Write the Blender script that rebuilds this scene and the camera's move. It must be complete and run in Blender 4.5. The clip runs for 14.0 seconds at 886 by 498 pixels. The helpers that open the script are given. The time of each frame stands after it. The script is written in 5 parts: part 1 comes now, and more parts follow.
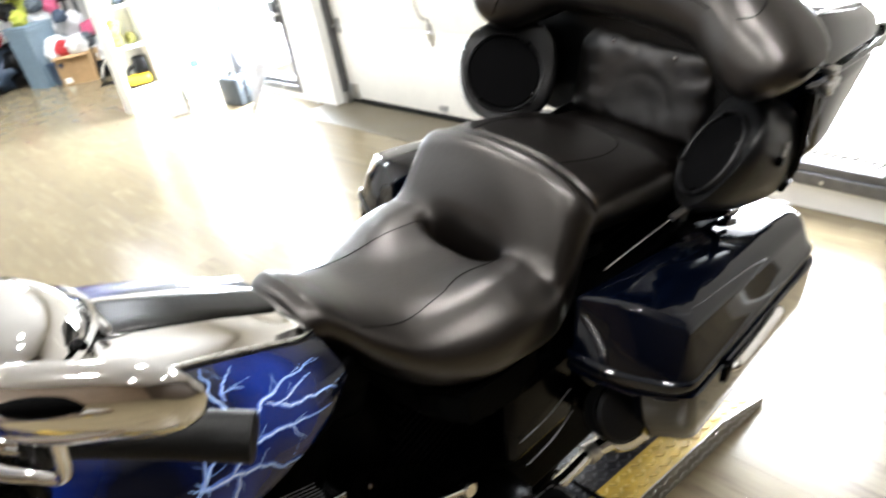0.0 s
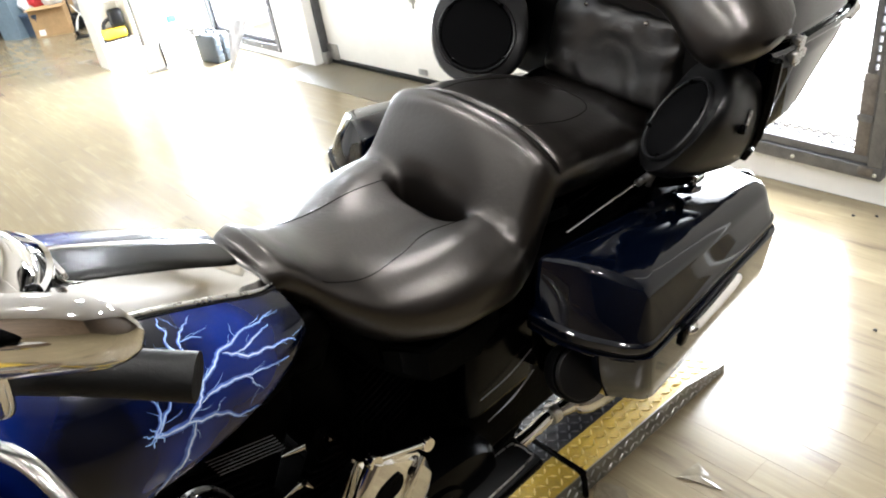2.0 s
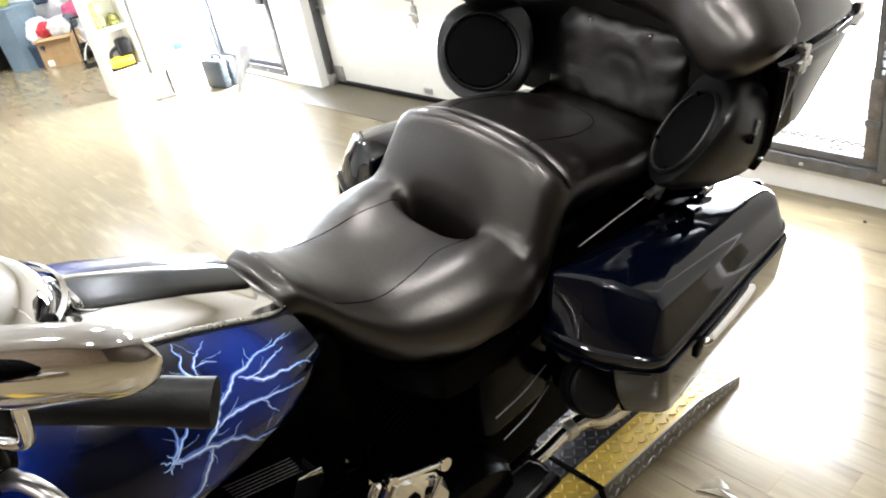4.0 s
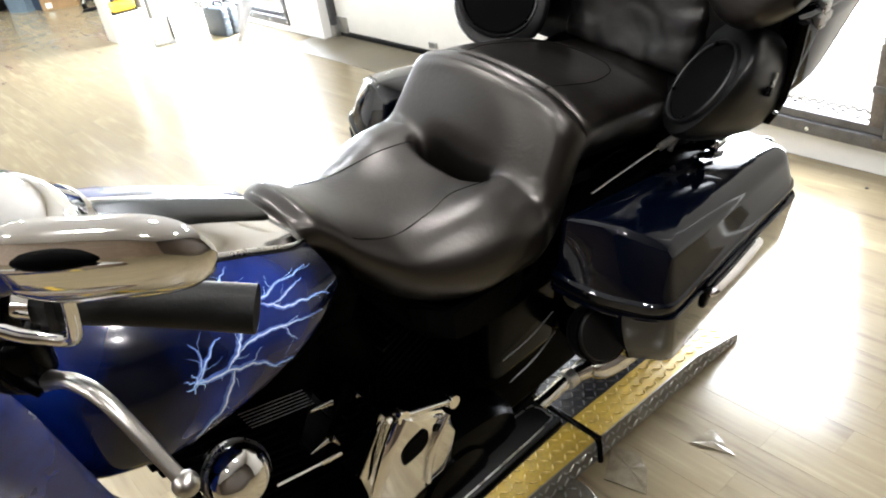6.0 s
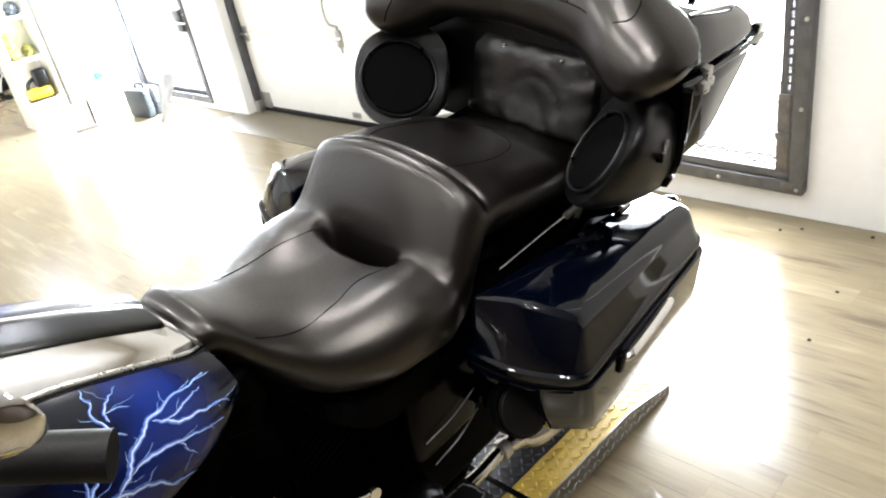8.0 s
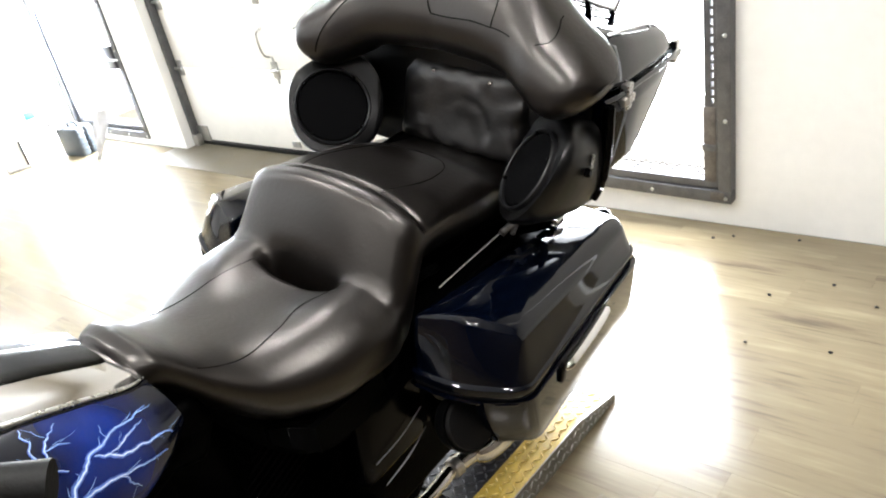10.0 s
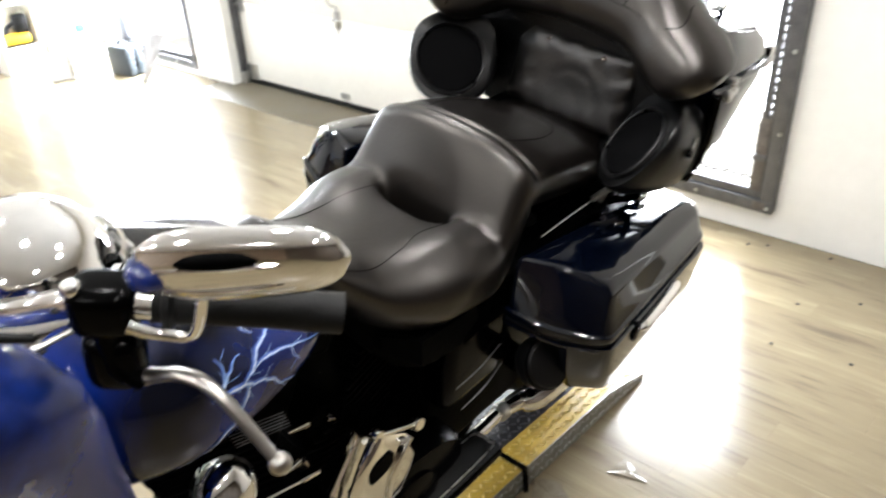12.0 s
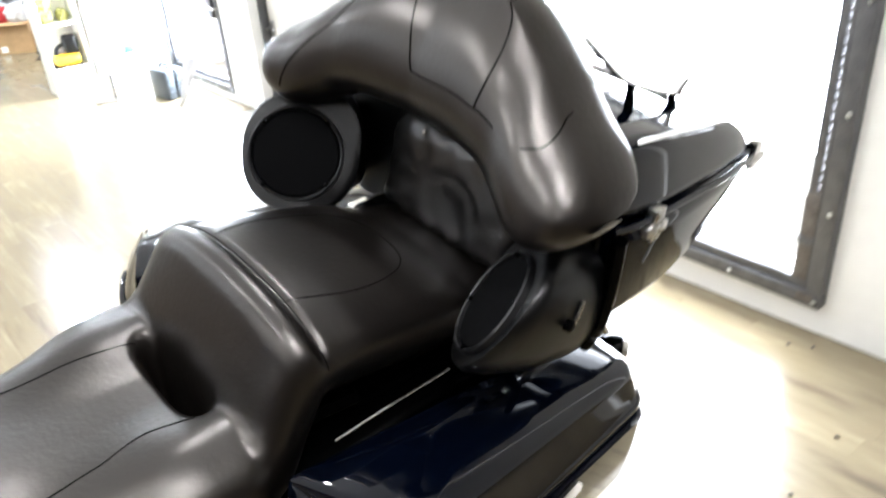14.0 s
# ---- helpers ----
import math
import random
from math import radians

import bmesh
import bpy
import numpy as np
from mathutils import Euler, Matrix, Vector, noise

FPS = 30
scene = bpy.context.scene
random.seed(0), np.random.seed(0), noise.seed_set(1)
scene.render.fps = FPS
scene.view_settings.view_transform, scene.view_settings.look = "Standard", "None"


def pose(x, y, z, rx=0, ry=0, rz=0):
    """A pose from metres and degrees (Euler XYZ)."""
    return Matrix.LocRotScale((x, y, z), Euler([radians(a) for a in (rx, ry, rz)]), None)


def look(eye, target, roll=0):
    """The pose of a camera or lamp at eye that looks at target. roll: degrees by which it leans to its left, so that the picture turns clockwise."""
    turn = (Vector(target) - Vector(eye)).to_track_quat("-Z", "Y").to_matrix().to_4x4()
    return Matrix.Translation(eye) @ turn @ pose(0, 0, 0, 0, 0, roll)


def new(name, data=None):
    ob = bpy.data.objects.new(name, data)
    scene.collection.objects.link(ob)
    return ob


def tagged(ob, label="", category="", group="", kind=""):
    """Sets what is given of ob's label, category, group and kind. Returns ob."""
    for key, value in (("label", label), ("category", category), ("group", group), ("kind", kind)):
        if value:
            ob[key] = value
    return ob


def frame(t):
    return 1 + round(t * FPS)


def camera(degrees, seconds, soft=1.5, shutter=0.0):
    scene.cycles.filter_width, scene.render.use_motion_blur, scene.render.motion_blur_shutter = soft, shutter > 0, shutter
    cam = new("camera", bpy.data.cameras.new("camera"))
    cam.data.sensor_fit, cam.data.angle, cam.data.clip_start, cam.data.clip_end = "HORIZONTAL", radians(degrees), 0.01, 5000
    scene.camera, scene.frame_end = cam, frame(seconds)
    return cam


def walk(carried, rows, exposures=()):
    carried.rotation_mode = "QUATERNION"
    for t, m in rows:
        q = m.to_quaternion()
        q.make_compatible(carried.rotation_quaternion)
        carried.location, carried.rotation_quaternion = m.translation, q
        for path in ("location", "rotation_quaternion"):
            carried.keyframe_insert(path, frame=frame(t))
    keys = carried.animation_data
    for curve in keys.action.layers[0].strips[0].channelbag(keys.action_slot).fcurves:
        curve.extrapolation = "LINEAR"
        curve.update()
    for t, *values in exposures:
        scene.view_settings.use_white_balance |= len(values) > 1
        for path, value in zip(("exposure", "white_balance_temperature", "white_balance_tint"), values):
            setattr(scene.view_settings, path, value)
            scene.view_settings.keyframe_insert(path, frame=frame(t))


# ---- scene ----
cam = camera(59.0, 14.0, 2.0, 0.5)
PATH = [
    (0, (0.921, 0.739, 1.678), (-0.368, 1.96, 0.758), -11.8),
    (0.5, (0.958, 0.745, 1.708), (-0.229, 2.102, 0.842), -10.9),
    (1, (0.965, 0.743, 1.706), (-0.265, 2.052, 0.825), -12.1),
    (1.5, (0.946, 0.737, 1.684), (-0.322, 1.959, 0.735), -10.6),
    (2, (0.95, 0.744, 1.667), (-0.283, 1.959, 0.665), -9.9),
    (4.5, (0.945, 0.742, 1.669), (-0.318, 1.963, 0.714), -11.9),
    (5, (0.918, 0.74, 1.661), (-0.343, 1.952, 0.69), -11.9),
    (5.5, (0.917, 0.707, 1.653), (-0.349, 1.891, 0.654), -10.0),
    (6, (0.935, 0.698, 1.65), (-0.291, 1.882, 0.604), -9.9),
    (6.5, (0.947, 0.73, 1.657), (-0.283, 1.946, 0.652), -10.7),
    (7, (0.962, 0.753, 1.659), (-0.211, 2.01, 0.636), -11.7),
    (7.5, (0.966, 0.765, 1.672), (-0.201, 2.062, 0.694), -11.7),
    (10, (1.004, 0.749, 1.679), (-0.044, 2.188, 0.766), -12.4),
    (10.5, (0.972, 0.779, 1.664), (-0.119, 2.137, 0.681), -11.8),
    (11, (0.903, 0.795, 1.651), (-0.241, 2.065, 0.612), -11.6),
    (11.5, (0.866, 0.676, 1.692), (-0.338, 1.942, 0.718), -9.0),
    (12, (0.901, 0.514, 1.707), (-0.127, 1.934, 0.743), -3.6),
    (12.5, (0.921, 0.522, 1.759), (0.001, 2.068, 0.884), -5.6),
    (13, (0.97, 0.725, 1.759), (-0.058, 2.242, 0.957), -5.6),
    (13.5, (1.012, 1.003, 1.768), (-0.13, 2.451, 0.994), 0.1),
    (14, (0.961, 1.255, 1.688), (-0.276, 2.522, 0.757), -5.0),
]
walk(cam, [(t, look(eye, target, roll)) for t, eye, target, roll in PATH],
     exposures=((0.0, -0.04, 6120, 10), (12.0, -0.03, 6120, 10), (13.5, 0.05, 5950, 10), (14.0, 0.07, 5900, 10)))

# ---------------------------------------------------------------- light
ROOM = pose(0.28, 3.83, 0, 0, 0, -8.2)          # x along the door wall, y outwards through it
BIKE = pose(-0.14, 1.75, 0.08, 0, 11.0, -5.6)   # x to the bike's left, y to its rear, leaning on its stand
LIFT = pose(-0.17, 1.75, 0, 0, 0, -9.0)

world = bpy.data.worlds.new("sky")
scene.world = world
world.use_nodes = True
sky = world.node_tree.nodes.new("ShaderNodeTexSky")
sky.sky_type, sky.sun_disc, sky.sun_elevation, sky.sun_rotation = "NISHITA", False, radians(50), radians(20)
world.node_tree.links.new(sky.outputs[0], world.node_tree.nodes["Background"].inputs[0])
world.node_tree.nodes["Background"].inputs[1].default_value = 0.12


def area_lamp(name, m, size, power, colour):
    data = bpy.data.lights.new(name, "AREA")
    data.shape, data.size, data.size_y, data.energy, data.color = "RECTANGLE", size[0], size[1], power, colour
    ob = new(name, data)
    ob.matrix_world = m
    return ob


CEILING = 2.75
# Far grid is added fill: stronger and cooler, brightens left floor and storage.
FAR_FILL_LAMPS = [(x, y) for x in (-7.4, -4.9, -2.55) for y in (-1.0, -3.05, -5.1)]
NEAR_LAMPS = [(0.92, -1.98), (1.45, -2.02), (0.42, -2.95), (-0.55, -1.35), (-0.75, -3.0), (1.95, -3.3), (0.35, -4.5), (1.5, -5.1), (-0.9, -5.0)]
for lx, ly in FAR_FILL_LAMPS + NEAR_LAMPS:
    lamp = area_lamp("downlight_and_fill_light", ROOM @ pose(lx, ly, CEILING - 0.03), (0.16, 0.16), 110 if lx < -7 else 42 if lx < -4 else 26 if lx < -2 else 21, (0.96, 0.985, 1.0) if lx < -2 else (1.0, 0.945, 0.87))
    lamp.data.shape = "DISK"
# daylight in the two openings
area_lamp("daylight_door_light", ROOM @ pose(-0.67, 0.10, 0.83, -90, 0, 0), (1.25, 1.28), 235, (0.97, 0.985, 1.0))
area_lamp("daylight_side_door_light", ROOM @ pose(-5.15, 0.10, 0.8, -90, 0, 0), (1.05, 1.25), 430, (0.93, 0.97, 1.0))


# ---------------------------------------------------------------- materials
def mat(name, base, rough=0.5, metal=0.0, vary=0.0, scale=8.0, bump=0.0, bump_scale=60.0, rough_vary=0.0, coat=0.0, tint=None, per_object=0.0, specular=0.5):
    m = bpy.data.materials.new(name)
    m.use_nodes = True
    nt = m.node_tree
    n, l = nt.nodes, nt.links
    bsdf = n["Principled BSDF"]
    bsdf.inputs["Base Color"].default_value = (*base, 1)
    bsdf.inputs["Roughness"].default_value = rough
    bsdf.inputs["Metallic"].default_value = metal
    bsdf.inputs["Coat Weight"].default_value = coat
    bsdf.inputs["Coat Roughness"].default_value = 0.04
    bsdf.inputs["Specular IOR Level"].default_value = specular
    tc = n.new("ShaderNodeTexCoord")
    if vary > 0 or tint or rough_vary > 0:
        big, fine, mix = n.new("ShaderNodeTexNoise"), n.new("ShaderNodeTexNoise"), n.new("ShaderNodeMix")
        big.inputs["Scale"].default_value, fine.inputs["Scale"].default_value = scale, scale * 9
        big.inputs["Detail"].default_value, fine.inputs["Detail"].default_value = 5, 4
        l.new(tc.outputs["Object"], big.inputs["Vector"])
        l.new(tc.outputs["Object"], fine.inputs["Vector"])
        mix.data_type = "FLOAT"
        mix.inputs["Factor"].default_value = 0.4
        l.new(big.outputs["Fac"], mix.inputs[2])
        l.new(fine.outputs["Fac"], mix.inputs[3])
        ramp = n.new("ShaderNodeValToRGB")
        a, b = ramp.color_ramp.elements
        a.position, b.position = 0.32, 0.68
        dark = tint or tuple(c * (1 - vary) for c in base)
        a.color, b.color = (*dark, 1), (*(min(1, c * (1 + vary * 0.6)) for c in base), 1)
        l.new(mix.outputs[0], ramp.inputs[0])
        last = ramp.outputs[0]
        if per_object > 0:
            info, hsv, mr = n.new("ShaderNodeObjectInfo"), n.new("ShaderNodeHueSaturation"), n.new("ShaderNodeMapRange")
            mr.inputs["To Min"].default_value, mr.inputs["To Max"].default_value = 1 - per_object, 1 + per_object
            l.new(info.outputs["Random"], mr.inputs["Value"])
            l.new(mr.outputs[0], hsv.inputs["Value"])
            l.new(last, hsv.inputs["Color"])
            last = hsv.outputs[0]
        l.new(last, bsdf.inputs["Base Color"])
        if rough_vary > 0:
            rr = n.new("ShaderNodeMapRange")
            rr.inputs["From Min"].default_value, rr.inputs["From Max"].default_value = 0.3, 0.7
            rr.inputs["To Min"].default_value, rr.inputs["To Max"].default_value = max(0.02, rough - rough_vary), rough + rough_vary
            l.new(mix.outputs[0], rr.inputs["Value"])
            l.new(rr.outputs[0], bsdf.inputs["Roughness"])
    if bump > 0:
        t, bp = n.new("ShaderNodeTexNoise"), n.new("ShaderNodeBump")
        t.inputs["Scale"].default_value, t.inputs["Detail"].default_value = bump_scale, 6
        bp.inputs["Strength"].default_value, bp.inputs["Distance"].default_value = bump, 0.004
        l.new(tc.outputs["Object"], t.inputs["Vector"])
        l.new(t.outputs["Fac"], bp.inputs["Height"])
        l.new(bp.outputs[0], bsdf.inputs["Normal"])
    return m


def glow(name, colour, strength):
    m = bpy.data.materials.new(name)
    m.use_nodes = True
    b = m.node_tree.nodes["Principled BSDF"]
    b.inputs["Base Color"].default_value = (*colour, 1)
    b.inputs["Emission Color"].default_value = (*colour, 1)
    b.inputs["Emission Strength"].default_value = strength
    return m


LEATHER = mat("seat_leather", (0.0019, 0.0013, 0.0010), 0.335, vary=0.6, scale=4.5, bump=0.12, bump_scale=110, rough_vary=0.03, specular=0.60)
LEATHER.node_tree.nodes["Principled BSDF"].inputs["Specular Tint"].default_value = (1.0, 0.94, 0.885, 1)
LEATHER_PAD = mat("creased_leather", (0.0022, 0.0020, 0.0020), 0.30, vary=0.4, scale=6, bump=1.0, bump_scale=17, rough_vary=0.04, specular=0.8)
SEAM = mat("stitching", (0.0015, 0.0013, 0.0013), 0.8, specular=0.03)
PLASTIC = mat("black_plastic", (0.0010, 0.0010, 0.0012), 0.36, vary=0.3, scale=10, bump=0.12, bump_scale=400, specular=0.27)
CONSOLE_VINYL = mat("console_vinyl", (0.0022, 0.0020, 0.0013), 0.24, vary=0.4, scale=9, bump=0.05, bump_scale=60, specular=0.13)
RING = mat("satin_black_ring", (0.006, 0.006, 0.0065), 0.35, vary=0.2, scale=10, specular=0.3)
GRILLE = mat("speaker_cloth", (0.0012, 0.0012, 0.0014), 0.8, bump=0.5, bump_scale=900, specular=0.04)
RUBBER = mat("rubber", (0.0030, 0.0030, 0.0030), 0.5, vary=0.3, scale=20, bump=0.15, bump_scale=200, specular=0.16)
BLUE = mat("blue_paint", (0.006, 0.018, 0.13), 0.22, vary=0.45, scale=5, coat=0.4, tint=(0.002, 0.006, 0.04))
def tank_paint():
    m = mat("airbrushed_blue", (0.010, 0.028, 0.19), 0.16, coat=0.15, specular=0.3)
    nt = m.node_tree
    n, l = nt.nodes, nt.links
    tc, a, ramp = n.new("ShaderNodeTexCoord"), n.new("ShaderNodeTexNoise"), n.new("ShaderNodeValToRGB")
    a.inputs["Scale"].default_value, a.inputs["Detail"].default_value, a.inputs["Roughness"].default_value = 5.0, 2.5, 0.5
    l.new(tc.outputs["Object"], a.inputs["Vector"])
    l.new(a.outputs["Fac"], ramp.inputs[0])
    e = ramp.color_ramp.elements
    e[0].position, e[1].position = 0.36, 0.74
    e[0].color, e[1].color = (0.0003, 0.0008, 0.004, 1), (0.014, 0.018, 0.075, 1)
    for pos, col in ((0.46, (0.0008, 0.004, 0.034, 1)), (0.58, (0.0025, 0.013, 0.115, 1)), (0.67, (0.005, 0.017, 0.11, 1))):
        e.new(pos).color = col
    l.new(ramp.outputs[0], n["Principled BSDF"].inputs["Base Color"])
    return m


TANK_PAINT = tank_paint()
BLUE_DARK = mat("midnight_blue_paint", (0.0004, 0.0009, 0.0030), 0.05, vary=0.35, scale=4, specular=0.38)
BLACK_GLOSS = mat("black_enamel", (0.0003, 0.0003, 0.00035), 0.22, vary=0.3, scale=9, specular=0.05)
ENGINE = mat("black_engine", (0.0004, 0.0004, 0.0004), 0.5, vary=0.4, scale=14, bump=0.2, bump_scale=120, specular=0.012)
CHROME = mat("chrome", (0.82, 0.81, 0.79), 0.07, 1.0, vary=0.06, scale=6, rough_vary=0.03)
STEEL = mat("brushed_steel", (0.55, 0.54, 0.52), 0.30, 1.0, vary=0.2, scale=30, rough_vary=0.1)
ALU = mat("cast_aluminium", (0.40, 0.385, 0.36), 0.28, 1.0, vary=0.15, scale=20, bump=0.1, bump_scale=80)
BOLT_ART = mat("airbrushed_lightning", (0.28, 0.46, 0.80), 0.2, vary=0.4, scale=25, coat=1.0)
BOLT_CORE = mat("airbrushed_glow", (0.62, 0.72, 0.90), 0.2, vary=0.3, scale=30, coat=1.0)
BOLT_HALO = mat("airbrushed_haze", (0.07, 0.13, 0.42), 0.2, vary=0.5, scale=22, coat=1.0)
WALL = mat("white_wall_paint", (0.80, 0.79, 0.76), 0.55, vary=0.05, scale=2.0, bump=0.08, bump_scale=90)
DOOR_WHITE = mat("cream_door_enamel", (0.84, 0.82, 0.755), 0.40, vary=0.05, scale=3, bump=0.04, bump_scale=40)
WOOD_WALL = mat("brown_panelling", (0.16, 0.11, 0.068), 0.5, vary=0.4, scale=4, bump=0.1, bump_scale=30)
CEIL = mat("ceiling_paint", (0.62, 0.61, 0.59), 0.7, vary=0.05, scale=2)
GREY_STEEL = mat("weathered_dark_steel", (0.11, 0.11, 0.115), 0.45, 0.5, vary=0.35, scale=18, bump=0.12, bump_scale=120, rough_vary=0.12)
RUST = mat("rusty_post", (0.12, 0.105, 0.092), 0.55, 0.3, vary=0.5, scale=22, bump=0.15, bump_scale=90)
GALV = mat("galvanised_steel", (0.50, 0.50, 0.49), 0.35, 1.0, vary=0.25, scale=40, rough_vary=0.1)
CONCRETE = mat("bare_concrete", (0.105, 0.088, 0.055), 0.5, vary=0.3, scale=5, bump=0.15, bump_scale=70, rough_vary=0.1)
# Lozenges lighter for wear and caught light, plate darker for shadow between them.
YELLOW_WORN_LIT = mat("worn_lit_yellow_tread", (0.80, 0.62, 0.20), 0.4, vary=0.3, scale=30, tint=(0.7, 0.54, 0.18))
YELLOW = mat("yellow_tread_paint", (0.44, 0.29, 0.018), 0.6, vary=0.35, scale=14, tint=(0.27, 0.18, 0.02), bump=0.1, bump_scale=60, rough_vary=0.1)
TREAD_WORN = mat("worn_black_tread", (0.20, 0.20, 0.22), 0.3, 0.7, vary=0.4, scale=30)
TREAD_BLACK = mat("black_tread_plate", (0.02, 0.02, 0.024), 0.36, 0.3, vary=0.4, scale=20, rough_vary=0.1)
TREAD_SILVER = mat("bare_tread_plate", (0.26, 0.245, 0.215), 0.42, 0.8, vary=0.35, scale=16, rough_vary=0.12)
CARD = mat("cardboard", (0.42, 0.27, 0.13), 0.8, vary=0.2, scale=6)
BIN_BLUE = mat("blue_grey_plastic", (0.15, 0.205, 0.25), 0.5, vary=0.2, scale=4)
NAVY = mat("navy_plastic", (0.035, 0.055, 0.09), 0.5, vary=0.2, scale=4)
CASE_GREY = mat("slate_case", (0.055, 0.068, 0.082), 0.45, vary=0.2, scale=8)
RED = mat("red_cloth", (0.38, 0.02, 0.025), 0.7, vary=0.3, scale=8)
PINK = mat("pink_cloth", (0.42, 0.07, 0.14), 0.7, vary=0.3, scale=8)
LIME = mat("lime_cloth", (0.36, 0.38, 0.05), 0.7, vary=0.4, scale=8)
OLIVE = mat("olive_cloth", (0.15, 0.14, 0.03), 0.7, vary=0.5, scale=9)
WHITE_BAG = mat("white_plastic_bag", (0.58, 0.58, 0.58), 0.45, vary=0.2, scale=8, bump=0.5, bump_scale=12)
YELLOW_TOOL = mat("yellow_plastic", (0.50, 0.29, 0.008), 0.4, vary=0.15, scale=8)
BLUE_TAPE = mat("blue_tape", (0.001, 0.055, 0.42), 0.5, vary=0.1, scale=8)
BLUE_POLE = mat("pale_blue_strip", (0.30, 0.55, 0.85), 0.4, vary=0.1, scale=8)
FILM = mat("dusty_film", (0.17, 0.145, 0.10), 0.16, vary=0.35, scale=30, bump=0.3, bump_scale=40)
FOIL = mat("silver_foil_sheet", (0.50, 0.50, 0.52), 0.35, 0.2, vary=0.15, scale=8, bump=0.3, bump_scale=14)
DAY = glow("bright_outdoors", (0.97, 0.985, 1.0), 14.0)
LED = glow("led_lens", (1.0, 0.96, 0.90), 40.0)


def plank_material(name, per_island):
    """Oak print: a tone of its own for each plank, long soft streaks, fine grain, scuffs in the gloss."""
    m = mat(name, (0.20, 0.16, 0.09), 0.23)
    nt = m.node_tree
    n, l = nt.nodes, nt.links
    bsdf = n["Principled BSDF"]
    tc = [x for x in n if x.bl_idname == "ShaderNodeTexCoord"][0]
    info = n.new("ShaderNodeNewGeometry" if per_island else "ShaderNodeObjectInfo")
    rand = info.outputs["Random Per Island" if per_island else "Random"]
    add = n.new("ShaderNodeVectorMath")
    add.operation = "MULTIPLY_ADD"
    add.inputs[1].default_value = (31.0, 17.0, 5.0)
    l.new(rand, add.inputs[0])
    l.new(tc.outputs["Object"], add.inputs[2])

    def streak(scale, stretch, detail):
        mp, tex = n.new("ShaderNodeMapping"), n.new("ShaderNodeTexNoise")
        mp.inputs["Scale"].default_value = stretch
        tex.inputs["Scale"].default_value, tex.inputs["Detail"].default_value = scale, detail
        l.new(add.outputs[0], mp.inputs["Vector"])
        l.new(mp.outputs[0], tex.inputs["Vector"])
        return tex.outputs["Fac"]

    def mix(a, b, f):
        x = n.new("ShaderNodeMix")
        x.data_type = "FLOAT"
        x.inputs["Factor"].default_value = f
        l.new(a, x.inputs[2])
        l.new(b, x.inputs[3])
        return x.outputs[0]
    broad, grain = streak(3.2, (1.0, 6.0, 1.0), 3), streak(9.0, (0.5, 9.0, 1.0), 4)
    tone = mix(mix(broad, grain, 0.38), rand, 0.13)
    ramp = n.new("ShaderNodeValToRGB")
    e = ramp.color_ramp.elements
    ramp.color_ramp.interpolation = "EASE"
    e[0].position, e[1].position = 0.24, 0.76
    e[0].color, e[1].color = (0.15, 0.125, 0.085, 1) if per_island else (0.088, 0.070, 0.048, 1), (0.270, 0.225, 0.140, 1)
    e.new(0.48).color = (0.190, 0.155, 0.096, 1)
    l.new(tone, ramp.inputs[0])
    l.new(ramp.outputs[0], bsdf.inputs["Base Color"])
    worn = n.new("ShaderNodeTexNoise")
    worn.inputs["Scale"].default_value, worn.inputs["Detail"].default_value = 5.0, 6
    rr = n.new("ShaderNodeMapRange")
    rr.inputs["From Min"].default_value, rr.inputs["From Max"].default_value = 0.3, 0.7
    rr.inputs["To Min"].default_value, rr.inputs["To Max"].default_value = 0.17, 0.27
    l.new(tc.outputs["Object"], worn.inputs["Vector"])
    l.new(worn.outputs["Fac"], rr.inputs["Value"])
    l.new(rr.outputs[0], bsdf.inputs["Roughness"])
    return m


# Unseen wall, made darker than the south one so the seat flank reflects dark.
DARK_WALL = mat("dark_unseen_wall", (0.045, 0.032, 0.021), 0.5, vary=0.4, scale=4, bump=0.1, bump_scale=30)
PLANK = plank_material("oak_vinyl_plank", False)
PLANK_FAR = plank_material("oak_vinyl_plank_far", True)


# ---------------------------------------------------------------- mesh helpers
def part(name, bm, material, parent=None, label="", sharp=38, m=None):
    me = bpy.data.meshes.new(name)
    bmesh.ops.recalc_face_normals(bm, faces=bm.faces)
    bm.to_mesh(me)
    bm.free()
    for p in me.polygons:
        p.use_smooth = True
    me.set_sharp_from_angle(angle=radians(sharp))
    me.materials.append(material)
    ob = new(name, me)
    if parent:
        ob.parent = parent
    if m:
        ob.matrix_local = m
    return tagged(ob, label)


def thing(name, m, label, category, group="", kind=""):
    ob = new(name)
    ob.empty_display_size = 0.1
    ob.matrix_world = m
    return tagged(ob, label, category, group, kind)


def box(lo, hi, bevel=0.004, seg=2, bm=None, m=None):
    bm = bm or bmesh.new()
    made = bmesh.ops.create_cube(bm, size=1)["verts"]
    lo, hi = Vector(lo), Vector(hi)
    for v in made:
        v.co = (lo + hi) / 2 + Vector([v.co[i] * (hi[i] - lo[i]) for i in range(3)])
    if bevel > 0:
        edges = list({e for v in made for e in v.link_edges})
        res = bmesh.ops.bevel(bm, geom=edges, offset=bevel, segments=seg, profile=0.5, affect="EDGES")
        made = list({v for f in res["faces"] for v in f.verts} | {v for v in made if v.is_valid})
    if m:
        bmesh.ops.transform(bm, matrix=m, verts=[v for v in made if v.is_valid])
    return bm


